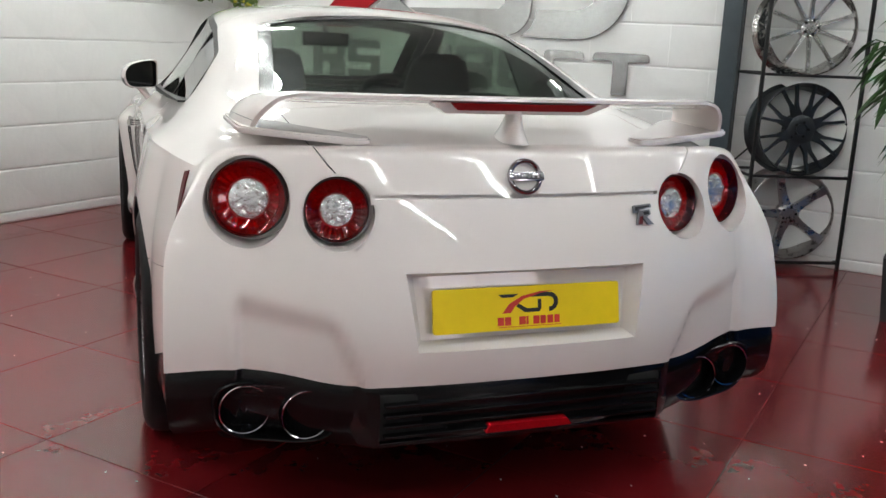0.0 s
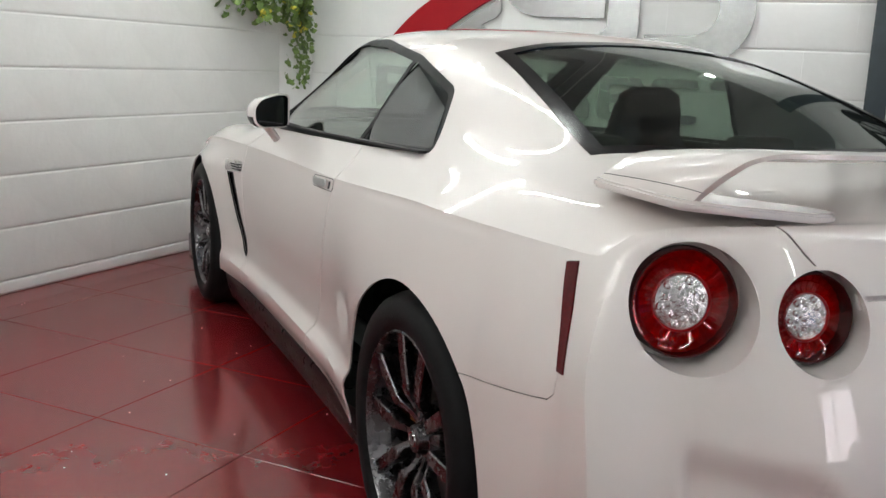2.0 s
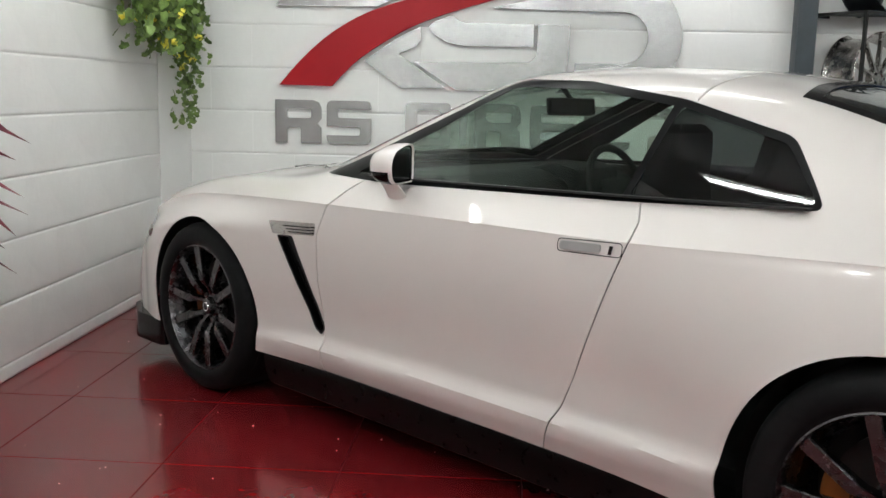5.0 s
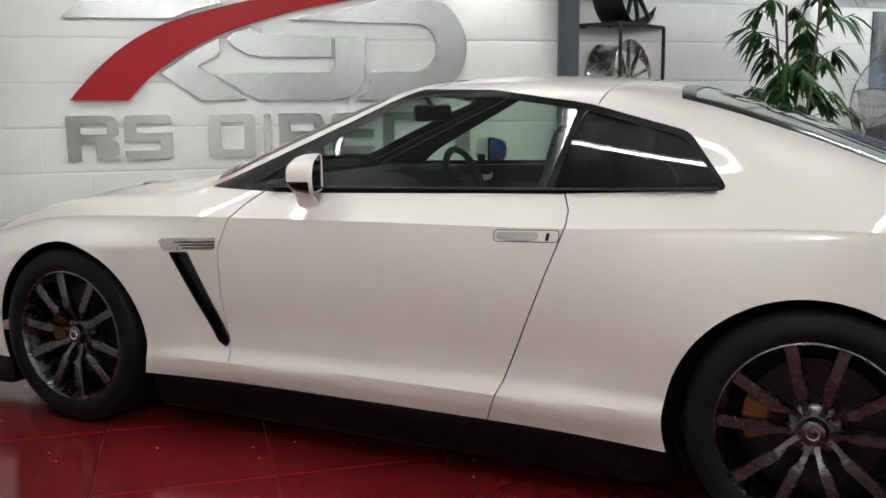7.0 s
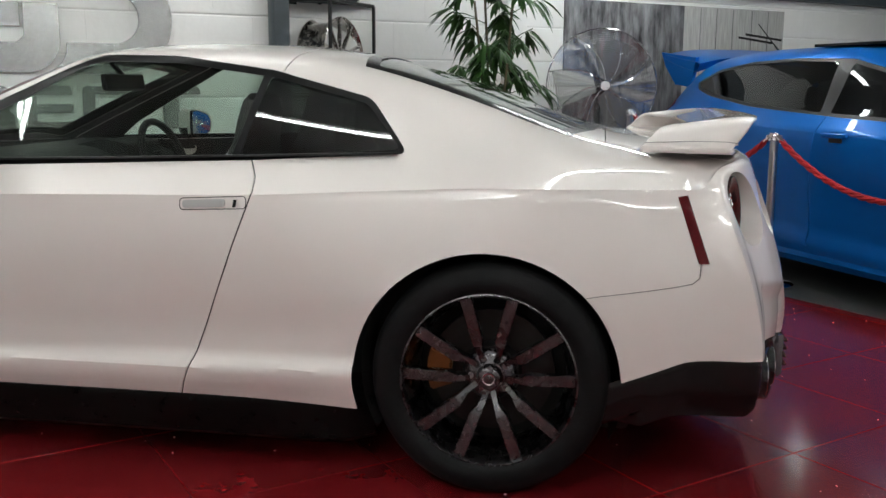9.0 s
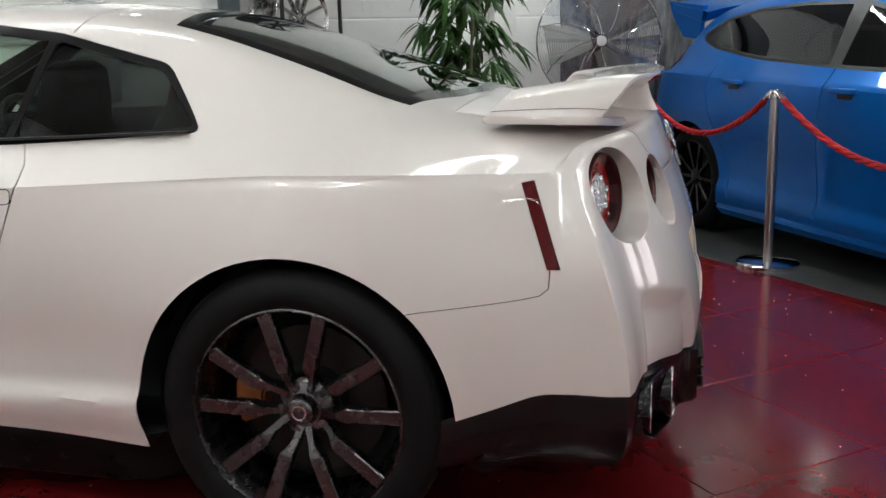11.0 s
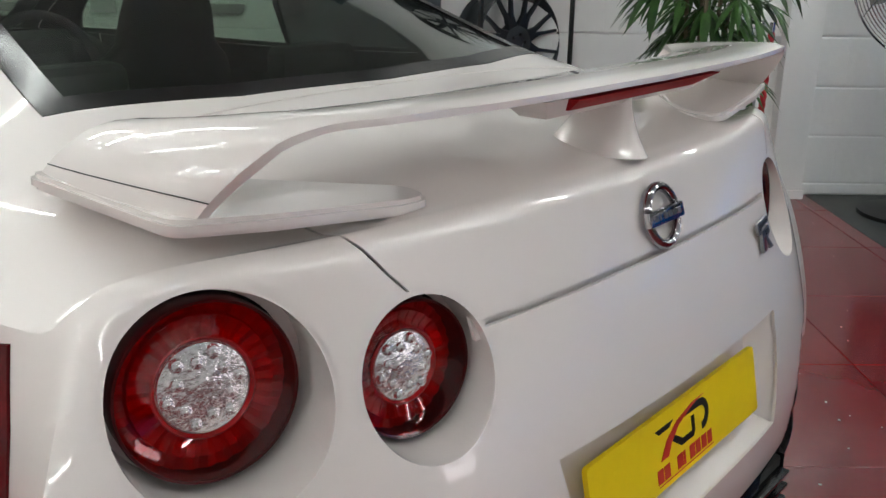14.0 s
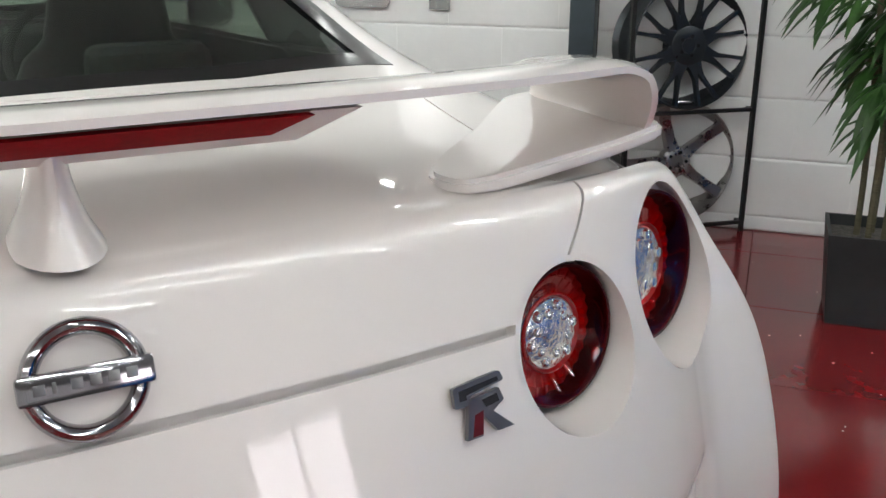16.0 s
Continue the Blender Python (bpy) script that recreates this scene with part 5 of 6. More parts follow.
def sign_plate(name, outline, z0, z1, material, label=""):
    bm = prism(outline, "z", z0, z1)
    return part(name, bm, material, sign, label, smooth=30)


SIGN_Z = (0.012, 0.040)
up = curve((0.60, 1.15), (0.714, 1.296), (0.862, 1.462), (1.044, 1.618), (1.268, 1.743), (1.562, 1.837), (1.86, 1.905), (2.5, 1.985))
lo = curve((0.95, 1.19), (1.042, 1.293), (1.186, 1.44), (1.346, 1.553), (1.554, 1.668), (1.832, 1.768), (2.115, 1.847), (2.502, 1.925))
sweep_pts = [(x, float(up(x))) for x in np.linspace(0.714, 2.45, 26)] + [(2.75, 2.0), (2.70, 1.955)] + [(x, float(lo(x))) for x in np.linspace(2.5, 1.042, 24)]
sign_plate("sweep", sweep_pts, 0.030, 0.055, SIGN_RED, "red curved sweep")
sign_plate("emblem_plate", [(0.694, 1.775), (0.90, 1.99)] + [(x, float(up(x)) + 0.026) for x in (1.62, 1.5, 1.4)] + [(1.314, 1.778)], *SIGN_Z, SIGN_STEEL)
sign_plate("emblem_plate", [(1.241, 1.452), (1.36, 1.535)] + [(x, float(lo(x)) - 0.02) for x in (1.42, 1.5, 1.585)] + [(1.590, 1.585), (1.56, 1.545), (1.455, 1.496), (1.745, 1.294), (1.468, 1.292)], *SIGN_Z, SIGN_STEEL)
hook = [(2.275, 1.686), (2.275, 1.552), (1.85, 1.552), (1.75, 1.572), (1.67, 1.618), (1.635, 1.655)] + [(x, float(lo(x)) - 0.02) for x in (1.66, 1.78)] + [(1.82, 1.70), (1.86, 1.688)]
sign_plate("emblem_plate", hook, *SIGN_Z, SIGN_STEEL)
bend = [(2.490 - 0.19 * (1 - math.cos(a)), 1.474 - 0.19 * math.sin(a)) for a in np.linspace(0, math.pi / 2, 9)]
sign_plate("emblem_plate", [(2.297, 1.686), (2.490, 1.687)] + bend + [(1.813, 1.285), (1.544, 1.452), (2.255, 1.460), (2.297, 1.50)], *SIGN_Z, SIGN_STEEL)
cx, cz = 2.83, 1.615
arc_o = [(cx + 0.335 * math.cos(a), cz + 0.335 * math.sin(a)) for a in np.linspace(math.pi / 2, -math.pi / 2, 22)]
arc_i = [(cx - 0.02 + 0.152 * math.cos(a), cz + 0.152 * math.sin(a)) for a in np.linspace(-math.pi / 2, math.pi / 2, 18)]
sign_plate("emblem_plate", [(2.02, 1.780), (2.25, 1.83), (2.50, 1.885), (2.72, 1.945)] + arc_o + [(2.42, 1.282), (2.50, 1.345), (2.525, 1.405), (2.53, 1.462)] + arc_i + [(2.35, 1.772)], *SIGN_Z, SIGN_STEEL)


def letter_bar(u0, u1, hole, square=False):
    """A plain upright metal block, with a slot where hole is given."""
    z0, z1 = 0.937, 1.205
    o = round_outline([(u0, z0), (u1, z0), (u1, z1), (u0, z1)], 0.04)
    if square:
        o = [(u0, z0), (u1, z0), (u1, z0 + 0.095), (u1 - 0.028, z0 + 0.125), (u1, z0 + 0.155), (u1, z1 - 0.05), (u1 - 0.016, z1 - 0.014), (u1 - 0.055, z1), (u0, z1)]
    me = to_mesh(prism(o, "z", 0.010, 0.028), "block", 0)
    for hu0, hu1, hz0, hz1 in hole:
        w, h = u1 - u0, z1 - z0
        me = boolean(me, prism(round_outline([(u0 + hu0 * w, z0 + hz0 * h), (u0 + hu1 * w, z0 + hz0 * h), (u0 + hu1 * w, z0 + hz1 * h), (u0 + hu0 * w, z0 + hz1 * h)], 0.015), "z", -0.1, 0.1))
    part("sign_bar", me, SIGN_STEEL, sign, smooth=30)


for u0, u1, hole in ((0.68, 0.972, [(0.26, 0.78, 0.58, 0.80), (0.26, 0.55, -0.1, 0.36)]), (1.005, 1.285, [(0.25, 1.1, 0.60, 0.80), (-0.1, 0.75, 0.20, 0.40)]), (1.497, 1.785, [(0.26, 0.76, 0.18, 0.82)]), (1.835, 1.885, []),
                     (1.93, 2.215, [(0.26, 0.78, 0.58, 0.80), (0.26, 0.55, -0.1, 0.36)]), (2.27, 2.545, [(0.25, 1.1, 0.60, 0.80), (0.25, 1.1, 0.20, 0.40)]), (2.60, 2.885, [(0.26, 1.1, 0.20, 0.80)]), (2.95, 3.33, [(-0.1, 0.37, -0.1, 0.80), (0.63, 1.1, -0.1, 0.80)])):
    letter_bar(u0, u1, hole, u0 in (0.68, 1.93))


# wheel display rack
def loose_wheel(label, material, style, m, R=0.266):
    w = part("alloy_wheel", lathe(rim_profile(R, 0.22), 64, closed=True), material, None, "", m)
    tagged(w, label, "alloy wheel", "wheels on the rack")
    hub_r = {"thin": 0.05, "mesh": 0.088, "five": 0.06}[style]
    part("hub", lathe([(hub_r + 0.012, -0.07), (hub_r + 0.008, -0.03), (hub_r - 0.008, -0.02), (0.034, -0.02), (0.03, -0.026), (0.0005, -0.026)], 36), material, w)
    if style == "thin":
        for k in range(10):
            part("spoke", spoke_mesh([(0.045, 0, -0.022, 0.022, 0.03), (0.10, 0, -0.018, 0.017, 0.03), (0.18, 0, -0.012, 0.016, 0.025), (R - 0.008, 0, -0.006, 0.022, 0.02)]), material, w, "", pose(0, 0, 0, 0, 0, 36 * k), smooth=40)
    elif style == "mesh":
        for k in range(8):
            for sg in (-1, 1):
                part("spoke", spoke_mesh([(0.075, sg * 0.014, -0.022, 0.046, 0.03), (0.110, sg * 0.011, -0.019, 0.034, 0.028), (0.145, sg * 0.015, -0.016, 0.021, 0.026), (0.20, sg * 0.031, -0.011, 0.016, 0.024), (R - 0.006, sg * 0.046, -0.005, 0.018, 0.02)]), material, w, "", pose(0, 0, 0, 0, 0, 45 * k + 22), smooth=40)
    else:
        for k in range(5):
            part("spoke", spoke_mesh([(0.05, 0, -0.022, 0.062, 0.035), (0.11, 0, -0.030, 0.046, 0.035), (0.18, 0, -0.022, 0.042, 0.03), (R - 0.008, 0, -0.008, 0.052, 0.022)]), material, w, "", pose(0, 0, 0, 0, 0, 72 * k + 18), smooth=40)
    for k in range(5):
        a = radians(72 * k)
        part("bolt_hole", cyl(0.008, 0.008, 0.006, 10, pose(0.042 * math.cos(a), 0.042 * math.sin(a), -0.024)), VOID, w)
    return w


RACK = pose(2.80, 2.30, 0, 0, 0, -14.5)
rack = empty_thing("wheel_rack", "tall black steel wheel display rack by the wall", "display rack", "", RACK)
RW, RD, RH = 0.30, 0.36, 1.76
for px in (-RW, RW):
    for py in (0.0, RD):
        part("upright", box(px - 0.009, px + 0.009, py - 0.009, py + 0.009, 0, RH), RACK_BLACK, rack)
for sz in (0.045, 0.555, 1.135, RH):
    for py in (0.0, RD):
        part("shelf_rail", box(-RW, RW, py - 0.008, py + 0.008, sz - 0.008, sz + 0.008), RACK_BLACK, rack)
    for px in (-RW, RW):
        part("shelf_rail", box(px - 0.008, px + 0.008, 0.0, RD, sz - 0.007, sz + 0.007), RACK_BLACK, rack)
part("shelf_panel", box(-RW, RW, 0.0, RD, RH + 0.006, RH + 0.012), RACK_BLACK, rack)
part("brace", tube([(-RW, RD, 0.05), (RW, RD, 0.55)], 0.006, 6), RACK_BLACK, rack)
part("brace", tube([(-RW, RD, 0.56), (RW, RD, 1.13)], 0.006, 6), RACK_BLACK, rack)
for wz, lab, mt, st, tilt, dx in ((0.322, "polished grey five-spoke alloy wheel on the rack", BRONZE_RIM, "five", 4, 0.0), (0.826, "dark gunmetal mesh-spoke alloy wheel on the rack", DARK_RIM, "mesh", 4, 0.01), (1.405, "silver ten-spoke alloy wheel on the rack", SILVER_RIM, "thin", 4, -0.01), (2.03, "black multi-spoke alloy wheel on top of the rack", DARK_RIM, "thin", 3, 0.05)):
    loose_wheel(lab, mt, st, RACK @ pose(dx, 0.06, wz, 90 - tilt, 0, 0))


# potted palm
def leaf_blade(bm, base, direction, length, width, droop, up=Vector((0, 0, 1)), profile=((0, 0.15), (0.3, 1.0), (0.62, 0.8), (1.0, 0.0))):
    """A pointed, folded leaf."""
    d = direction.normalized()
    side = d.cross(up)
    if side.length < 0.1:
        side = d.cross(Vector((1, 0, 0)))
    side.normalize()
    prev = None
    for t, w in profile:
        c = base + d * length * t + Vector((0, 0, -droop * t * t * length))
        fold = Vector((0, 0, -0.25 * w * width))
        if w:
            cur = [bm.verts.new(c - side * w * width / 2 + fold), bm.verts.new(c), bm.verts.new(c + side * w * width / 2 + fold)]
        else:
            cur = [bm.verts.new(c)]
        if prev:
            if len(cur) == 3:
                bm.faces.new((prev[0], prev[1], cur[1], cur[0]))
                bm.faces.new((prev[1], prev[2], cur[2], cur[1]))
            else:
                bm.faces.new((prev[0], prev[1], cur[0]))
                bm.faces.new((prev[1], prev[2], cur[0]))
        prev = cur


rng = random.Random(7)
PALM = at_room(5.04, -0.935)
palm = empty_thing("potted_palm", "tall green bamboo palm in a square charcoal planter", "potted plant", "", PALM)
pot_bm = bmesh.new()
for a, b, z0, z1 in ((0.125, 0.150, 0.0, 0.32),):
    lo4 = [pot_bm.verts.new((sx * a, sy * a, z0)) for sx, sy in ((-1, -1), (1, -1), (1, 1), (-1, 1))]
    hi4 = [pot_bm.verts.new((sx * b, sy * b, z1)) for sx, sy in ((-1, -1), (1, -1), (1, 1), (-1, 1))]
    in4 = [pot_bm.verts.new((sx * (b - 0.012), sy * (b - 0.012), z1)) for sx, sy in ((-1, -1), (1, -1), (1, 1), (-1, 1))]
    de4 = [pot_bm.verts.new((sx * (b - 0.02), sy * (b - 0.02), z1 - 0.06)) for sx, sy in ((-1, -1), (1, -1), (1, 1), (-1, 1))]
    pot_bm.faces.new(lo4[::-1])
    for r0, r1 in ((lo4, hi4), (hi4, in4), (in4, de4)):
        for k in range(4):
            pot_bm.faces.new((r0[k], r0[(k + 1) % 4], r1[(k + 1) % 4], r1[k]))
    pot_bm.faces.new(de4)
planter = part("planter", pot_bm, POT, palm, "square charcoal planter", smooth=20)
part("pebbles", box(-0.132, 0.132, -0.132, 0.132, 0.255, 0.285, 0.01), SOIL, planter)
canes = ((-0.05, 0.02, 1.75, -0.10, 0.02), (0.03, -0.04, 1.95, 0.05, -0.05), (0.06, 0.05, 1.5, 0.16, 0.06), (-0.02, -0.05, 1.35, -0.04, -0.16), (0.0, 0.06, 1.85, 0.02, 0.12))
crown = bmesh.new()
for cx0, cy0, ch, lx0, ly0 in canes:
    pts = [(cx0 + lx0 * t * t, cy0 + ly0 * t * t, 0.27 + (ch - 0.27) * t) for t in np.linspace(0, 1, 9)]
    part("cane", tube(pts, 0.011, 8, taper=[1 - 0.035 * k for k in range(9)]), CANE, palm)
    nf = int((ch - 0.5) * 14)
    for k in range(nf):
        t = 0.28 + 0.72 * (k + rng.random()) / nf
        p0 = Vector((cx0 + lx0 * t * t, cy0 + ly0 * t * t, 0.27 + (ch - 0.27) * t))
        a = rng.random() * 2 * math.pi
        rise = 0.2 + 0.7 * rng.random()
        d = Vector((math.cos(a), math.sin(a), rise)).normalized()
        stem = 0.13 + 0.14 * rng.random()
        tip = p0 + d * stem
        tm = tube([p0, p0 + d * stem * 0.5 + Vector((0, 0, 0.01)), tip], 0.003, 4)
        vmap = {v: crown.verts.new(v.co) for v in tm.verts}
        for f in tm.faces:
            crown.faces.new([vmap[v] for v in f.verts])
        tm.free()
        for j in range(8):
            fa = (j - 3.5) * 0.27 + rng.uniform(-0.12, 0.12)
            dd = Matrix.Rotation(fa, 3, "Z") @ Vector((d.x, d.y, 0.05 - 0.45 * rng.random()))
            leaf_blade(crown, tip - d * stem * 0.35 * rng.random(), dd, rng.uniform(0.10, 0.185), rng.uniform(0.026, 0.040), rng.uniform(0.4, 1.1), profile=((0, 0.14), (0.2, 0.75), (0.45, 1.0), (0.75, 0.72), (1.0, 0.0)))
tagged(part("crown", crown, LEAF, palm, "long pointed green leaves"), kind="stuff")

# hanging ivy with yellow flowers in the corner
ivy = empty_thing("hanging_ivy", "trailing green ivy with yellow flowers in a corner basket", "hanging plant", "", at_room(0.22, -0.56))
part("basket", lathe([(0.02, 1.86), (0.12, 1.90), (0.17, 2.0), (0.19, 2.08), (0.18, 2.08), (0.16, 2.0)], 28), CANE, ivy, "woven basket")
part("hanger", tube([(-0.21, 0.0, 2.25), (-0.05, 0.06, 2.28), (0.0, 0.0, 2.06)], 0.006, 6), RACK_BLACK, ivy)
leaves, petals = bmesh.new(), bmesh.new()


def ivy_leaf(bm, p, size):
    q = Euler((rng.uniform(-0.9, 0.9), rng.uniform(-0.9, 0.9), rng.uniform(0, 6.28))).to_matrix()
    shape = ((0, -0.5), (0.45, -0.35), (0.5, 0.1), (0.2, 0.2), (0, 0.6), (-0.2, 0.2), (-0.5, 0.1), (-0.45, -0.35))
    c = bm.verts.new(p + q @ Vector((0, 0, 0.12 * size)))
    vs = [bm.verts.new(p + q @ Vector((x * size, 0.0, y * size)) + q @ Vector((0, 0.1 * size * (abs(x)), 0))) for x, y in shape]
    for k in range(8):
        bm.faces.new((c, vs[k], vs[(k + 1) % 8]))


strands = []
for k in range(120):
    a = rng.random() * 2 * math.pi
    r = 0.05 + 0.20 * rng.random() ** 0.7
    x, y = 0.75 * r * math.cos(a), 1.6 * r * math.sin(a)
    end = 2.02 - rng.uniform(0.15, 0.62)
    y = y * 1.1 - 0.14
    strands.append((x * 0.75, y * 0.75, x + rng.uniform(-0.05, 0.05), y + rng.uniform(-0.05, 0.05), end))
for k in range(12):
    strands.append((0.02, 0.15, -0.04 + rng.uniform(-0.07, 0.09), 0.36 + rng.uniform(-0.13, 0.07), rng.uniform(0.95, 1.30)))
for x0, y0, x1, y1, end in strands:
    n = int((2.06 - end) / 0.034)
    for j in range(n):
        t = (j + rng.random() * 0.6) / n
        p = Vector((x0 + (x1 - x0) * t ** 0.6 + rng.uniform(-0.03, 0.03), y0 + (y1 - y0) * t ** 0.6 + rng.uniform(-0.03, 0.03), 2.07 - (2.07 - end) * t))
        if -0.20 < p.x and p.y < 0.54:
            ivy_leaf(leaves, p, rng.uniform(0.028, 0.048) * (1.0 if p.z < 1.45 else rng.choice((1.0, 1.3, 1.7))))
            if rng.random() < 0.055 and p.z > 1.38:
                for _ in range(5):
                    ivy_leaf(petals, p + Vector((rng.uniform(-0.015, 0.025), rng.uniform(-0.03, 0.01), rng.uniform(-0.015, 0.015))), 0.030)
tagged(part("foliage", leaves, IVY, ivy, "small variegated ivy leaves"), kind="stuff")
tagged(part("blossoms", petals, FLOWER, ivy, "small yellow flowers"), kind="stuff")

# red-leaved plant by the side wall
redp = empty_thing("red_leaf_plant", "tall potted plant with dark red pointed leaves", "potted plant", "", at_room(0.50, -3.34))
part("pot", lathe([(0.0005, 0.0), (0.12, 0.0), (0.155, 0.36), (0.145, 0.36), (0.135, 0.30), (0.0005, 0.30)], 32), POT, redp, "round black pot")
rl = bmesh.new()
for k in range(4):
    a = k * 1.6
    end = Vector((0.10 * math.cos(a), 0.10 * math.sin(a), 1.25 + 0.12 * k))
    part("stem", tube([(0.03 * math.cos(a), 0.03 * math.sin(a), 0.28), tuple(end * 0.6), tuple(end)], 0.008, 6), CANE, redp)
    for j in range(22):
        t = 0.5 + 0.5 * j / 21
        b = rng.random() * 6.28
        leaf_blade(rl, Vector((end.x * t, end.y * t, 0.28 + (end.z - 0.28) * t)), Vector((math.cos(b), math.sin(b), rng.uniform(-0.2, 0.5))), rng.uniform(0.15, 0.24), 0.045, 0.5)
tagged(part("foliage", rl, RED_LEAF, redp, "dark red leaves"), kind="stuff")


# rope barrier
def barrier_post(u, v, h, group="rope barrier posts"):
    p = empty_thing("barrier_post", "polished chrome rope barrier post on a round base", "barrier post", group, at_room(u, v))
    part("base", lathe([(0.0005, 0.0), (0.165, 0.0), (0.165, 0.018), (0.15, 0.028), (0.03, 0.036), (0.0005, 0.036)], 40), CHROME, p)
    part("pole", cyl(0.024, 0.024, h - 0.06, 24, pose(0, 0, 0.03)), BRUSHED, p)
    part("cap", lathe([(0.024, h - 0.05), (0.031, h - 0.045), (0.031, h - 0.01), (0.026, h), (0.0005, h + 0.002)], 28), CHROME, p)
    for k in range(4):
        part("hook_ring", tube([(0.038 + 0.010 * math.cos(a), 0, h - 0.028 + 0.014 * math.sin(a)) for a in np.linspace(0, 6.28, 13)[:-1]], 0.003, 6, True), CHROME, p, "", pose(0, 0, 0, 0, 0, 90 * k + 20))
    return p


def rope_points(a, b, sag, n=40):
    a, b = Vector(a), Vector(b)
    return [a.lerp(b, t) + Vector((0, 0, -sag * 4 * t * (1 - t))) for t in np.linspace(0, 1, n)]


def rope(name, pts, label):
    ob = tagged(new(name), label, "rope", "red barrier ropes")
    for strand in range(3):
        out = []
        for k in range(len(pts) - 1):
            for s in range(4):
                t = s / 4
                p = Vector(pts[k]).lerp(Vector(pts[k + 1]), t)
                d = (Vector(pts[k + 1]) - Vector(pts[k])).normalized()
                side = d.cross(Vector((0.3, 0.9, 0.1))).normalized()
                topv = side.cross(d)
                a = (k + t) * 1.25 + strand * 2.094
                out.append(p + 0.0085 * (math.cos(a) * side + math.sin(a) * topv))
        part("strand", tube(out, 0.0105, 6), ROPE, ob)
    for end, nxt in ((pts[0], pts[1]), (pts[-1], pts[-2])):
        d = (Vector(nxt) - Vector(end)).normalized()
        part("rope_end", tube([Vector(end) - d * 0.05, Vector(end) - d * 0.01, Vector(end) + d * 0.02], 0.016, 12), CHROME, ob)


P_A, P_B, P_C, P_D = (5.53, -0.20, 0.96), (6.345, -0.81, 1.04), (6.11, -2.33, 0.935), (5.9, -4.0, 0.94)
for pu, pv, ph in (P_A, P_B, P_C, P_D):
    barrier_post(pu, pv, ph)


def room_pt(u, v, z):
    return ROOM @ Vector((u, v, z))


rope("barrier_rope", rope_points(room_pt(6.335, -0.87, 0.99), room_pt(6.12, -2.27, 0.89), 0.28), "twisted red rope hung between two chrome posts")
rope("barrier_rope", rope_points(room_pt(6.10, -2.39, 0.89), room_pt(5.91, -3.94, 0.89), 0.28), "twisted red rope hung between two chrome posts")
rope("barrier_rope", [room_pt(5.595 - 0.01 * t, -0.205, 0.90 - 0.60 * t) for t in np.linspace(0, 1, 24)], "twisted red rope hanging straight down from a post")

# pedestal fan
FAN = ROOM @ pose(6.30, -0.53, 0, 0, 0, -26)
fan = empty_thing("pedestal_fan", "large round wire-guard pedestal fan on a black pole", "fan", "", FAN)
FZ, FR = 1.21, 0.43
part("pole", cyl(0.028, 0.028, FZ - 0.05, 20, pose(0, 0.12, 0.0)), RACK_BLACK, fan)
part("foot", lathe([(0.0005, 0.0), (0.26, 0.0), (0.26, 0.02), (0.06, 0.05), (0.0005, 0.05)], 36, None, pose(0, 0.12, 0)), RACK_BLACK, fan)
part("motor", lathe([(0.0005, 0.0), (0.07, 0.0), (0.085, 0.03), (0.085, 0.14), (0.06, 0.18), (0.0005, 0.19)], 32, None, pose(0, 0.06, FZ, -90, 0, 0)), RACK_BLACK, fan)
for k in range(3):
    rows = []
    for r in np.linspace(0.05, 0.36, 7):
        tw = 0.6 - 0.9 * (r - 0.05)
        w = 0.10 + 0.45 * (r - 0.05) - 0.35 * max(0, r - 0.28)
        rows.append([(s * w * math.cos(tw), s * w * math.sin(tw) * 0.55, r) for s in np.linspace(-0.5, 0.9, 6)])
    part("blade", grid_mesh(rows, "blade"), BLADE, fan, "grey fan blade", pose(0, 0.0, FZ) @ Matrix.Rotation(radians(120 * k + 20), 4, "Y"))


def guard(name, label, y_dir):
    """A wire guard: a rim carrying rings and bent radial wires."""
    rim = part(name, tube([(FR * math.cos(a), 0, FZ + FR * math.sin(a)) for a in np.linspace(0, 2 * math.pi, 65)[:-1]], 0.006, 8, True), CHROME, fan, label)
    for j in range(25):
        r = 0.05 + (FR - 0.05) * (j / 25)
        dep = y_dir * 0.10 * (1 - (r / FR) ** 3)
        part("guard_ring", tube([(r * math.cos(a), dep, FZ + r * math.sin(a)) for a in np.linspace(0, 2 * math.pi, 57)[:-1]], 0.0014, 4, True), CHROME, rim)
    for j in range(8):
        a0 = 2 * math.pi * j / 8
        part("guard_wire", tube([((0.04 + (FR - 0.04) * t) * math.cos(a0 + 0.55 * t), y_dir * 0.103 * (1 - ((0.04 + (FR - 0.04) * t) / FR) ** 3), FZ + (0.04 + (FR - 0.04) * t) * math.sin(a0 + 0.55 * t)) for t in np.linspace(0, 1, 14)], 0.003, 6, False), CHROME, rim)


guard("front_guard", "chrome wire front guard", -1)
guard("rear_guard", "chrome wire rear guard", 0.8)
part("guard_badge", lathe([(0.0005, 0.012), (0.034, 0.010), (0.04, 0.0), (0.04, -0.01)], 28, None, pose(0, -0.103, FZ, 90, 0, 0)), CHROME, fan)
part("power_cord", tube([(0.05, 0.15, FZ - 0.1), (0.16, 0.2, 0.85), (0.12, 0.22, 0.5), (0.17, 0.22, 0.2), (0.15, 0.2, 0.02)], 0.004, 6), RACK_BLACK, fan)

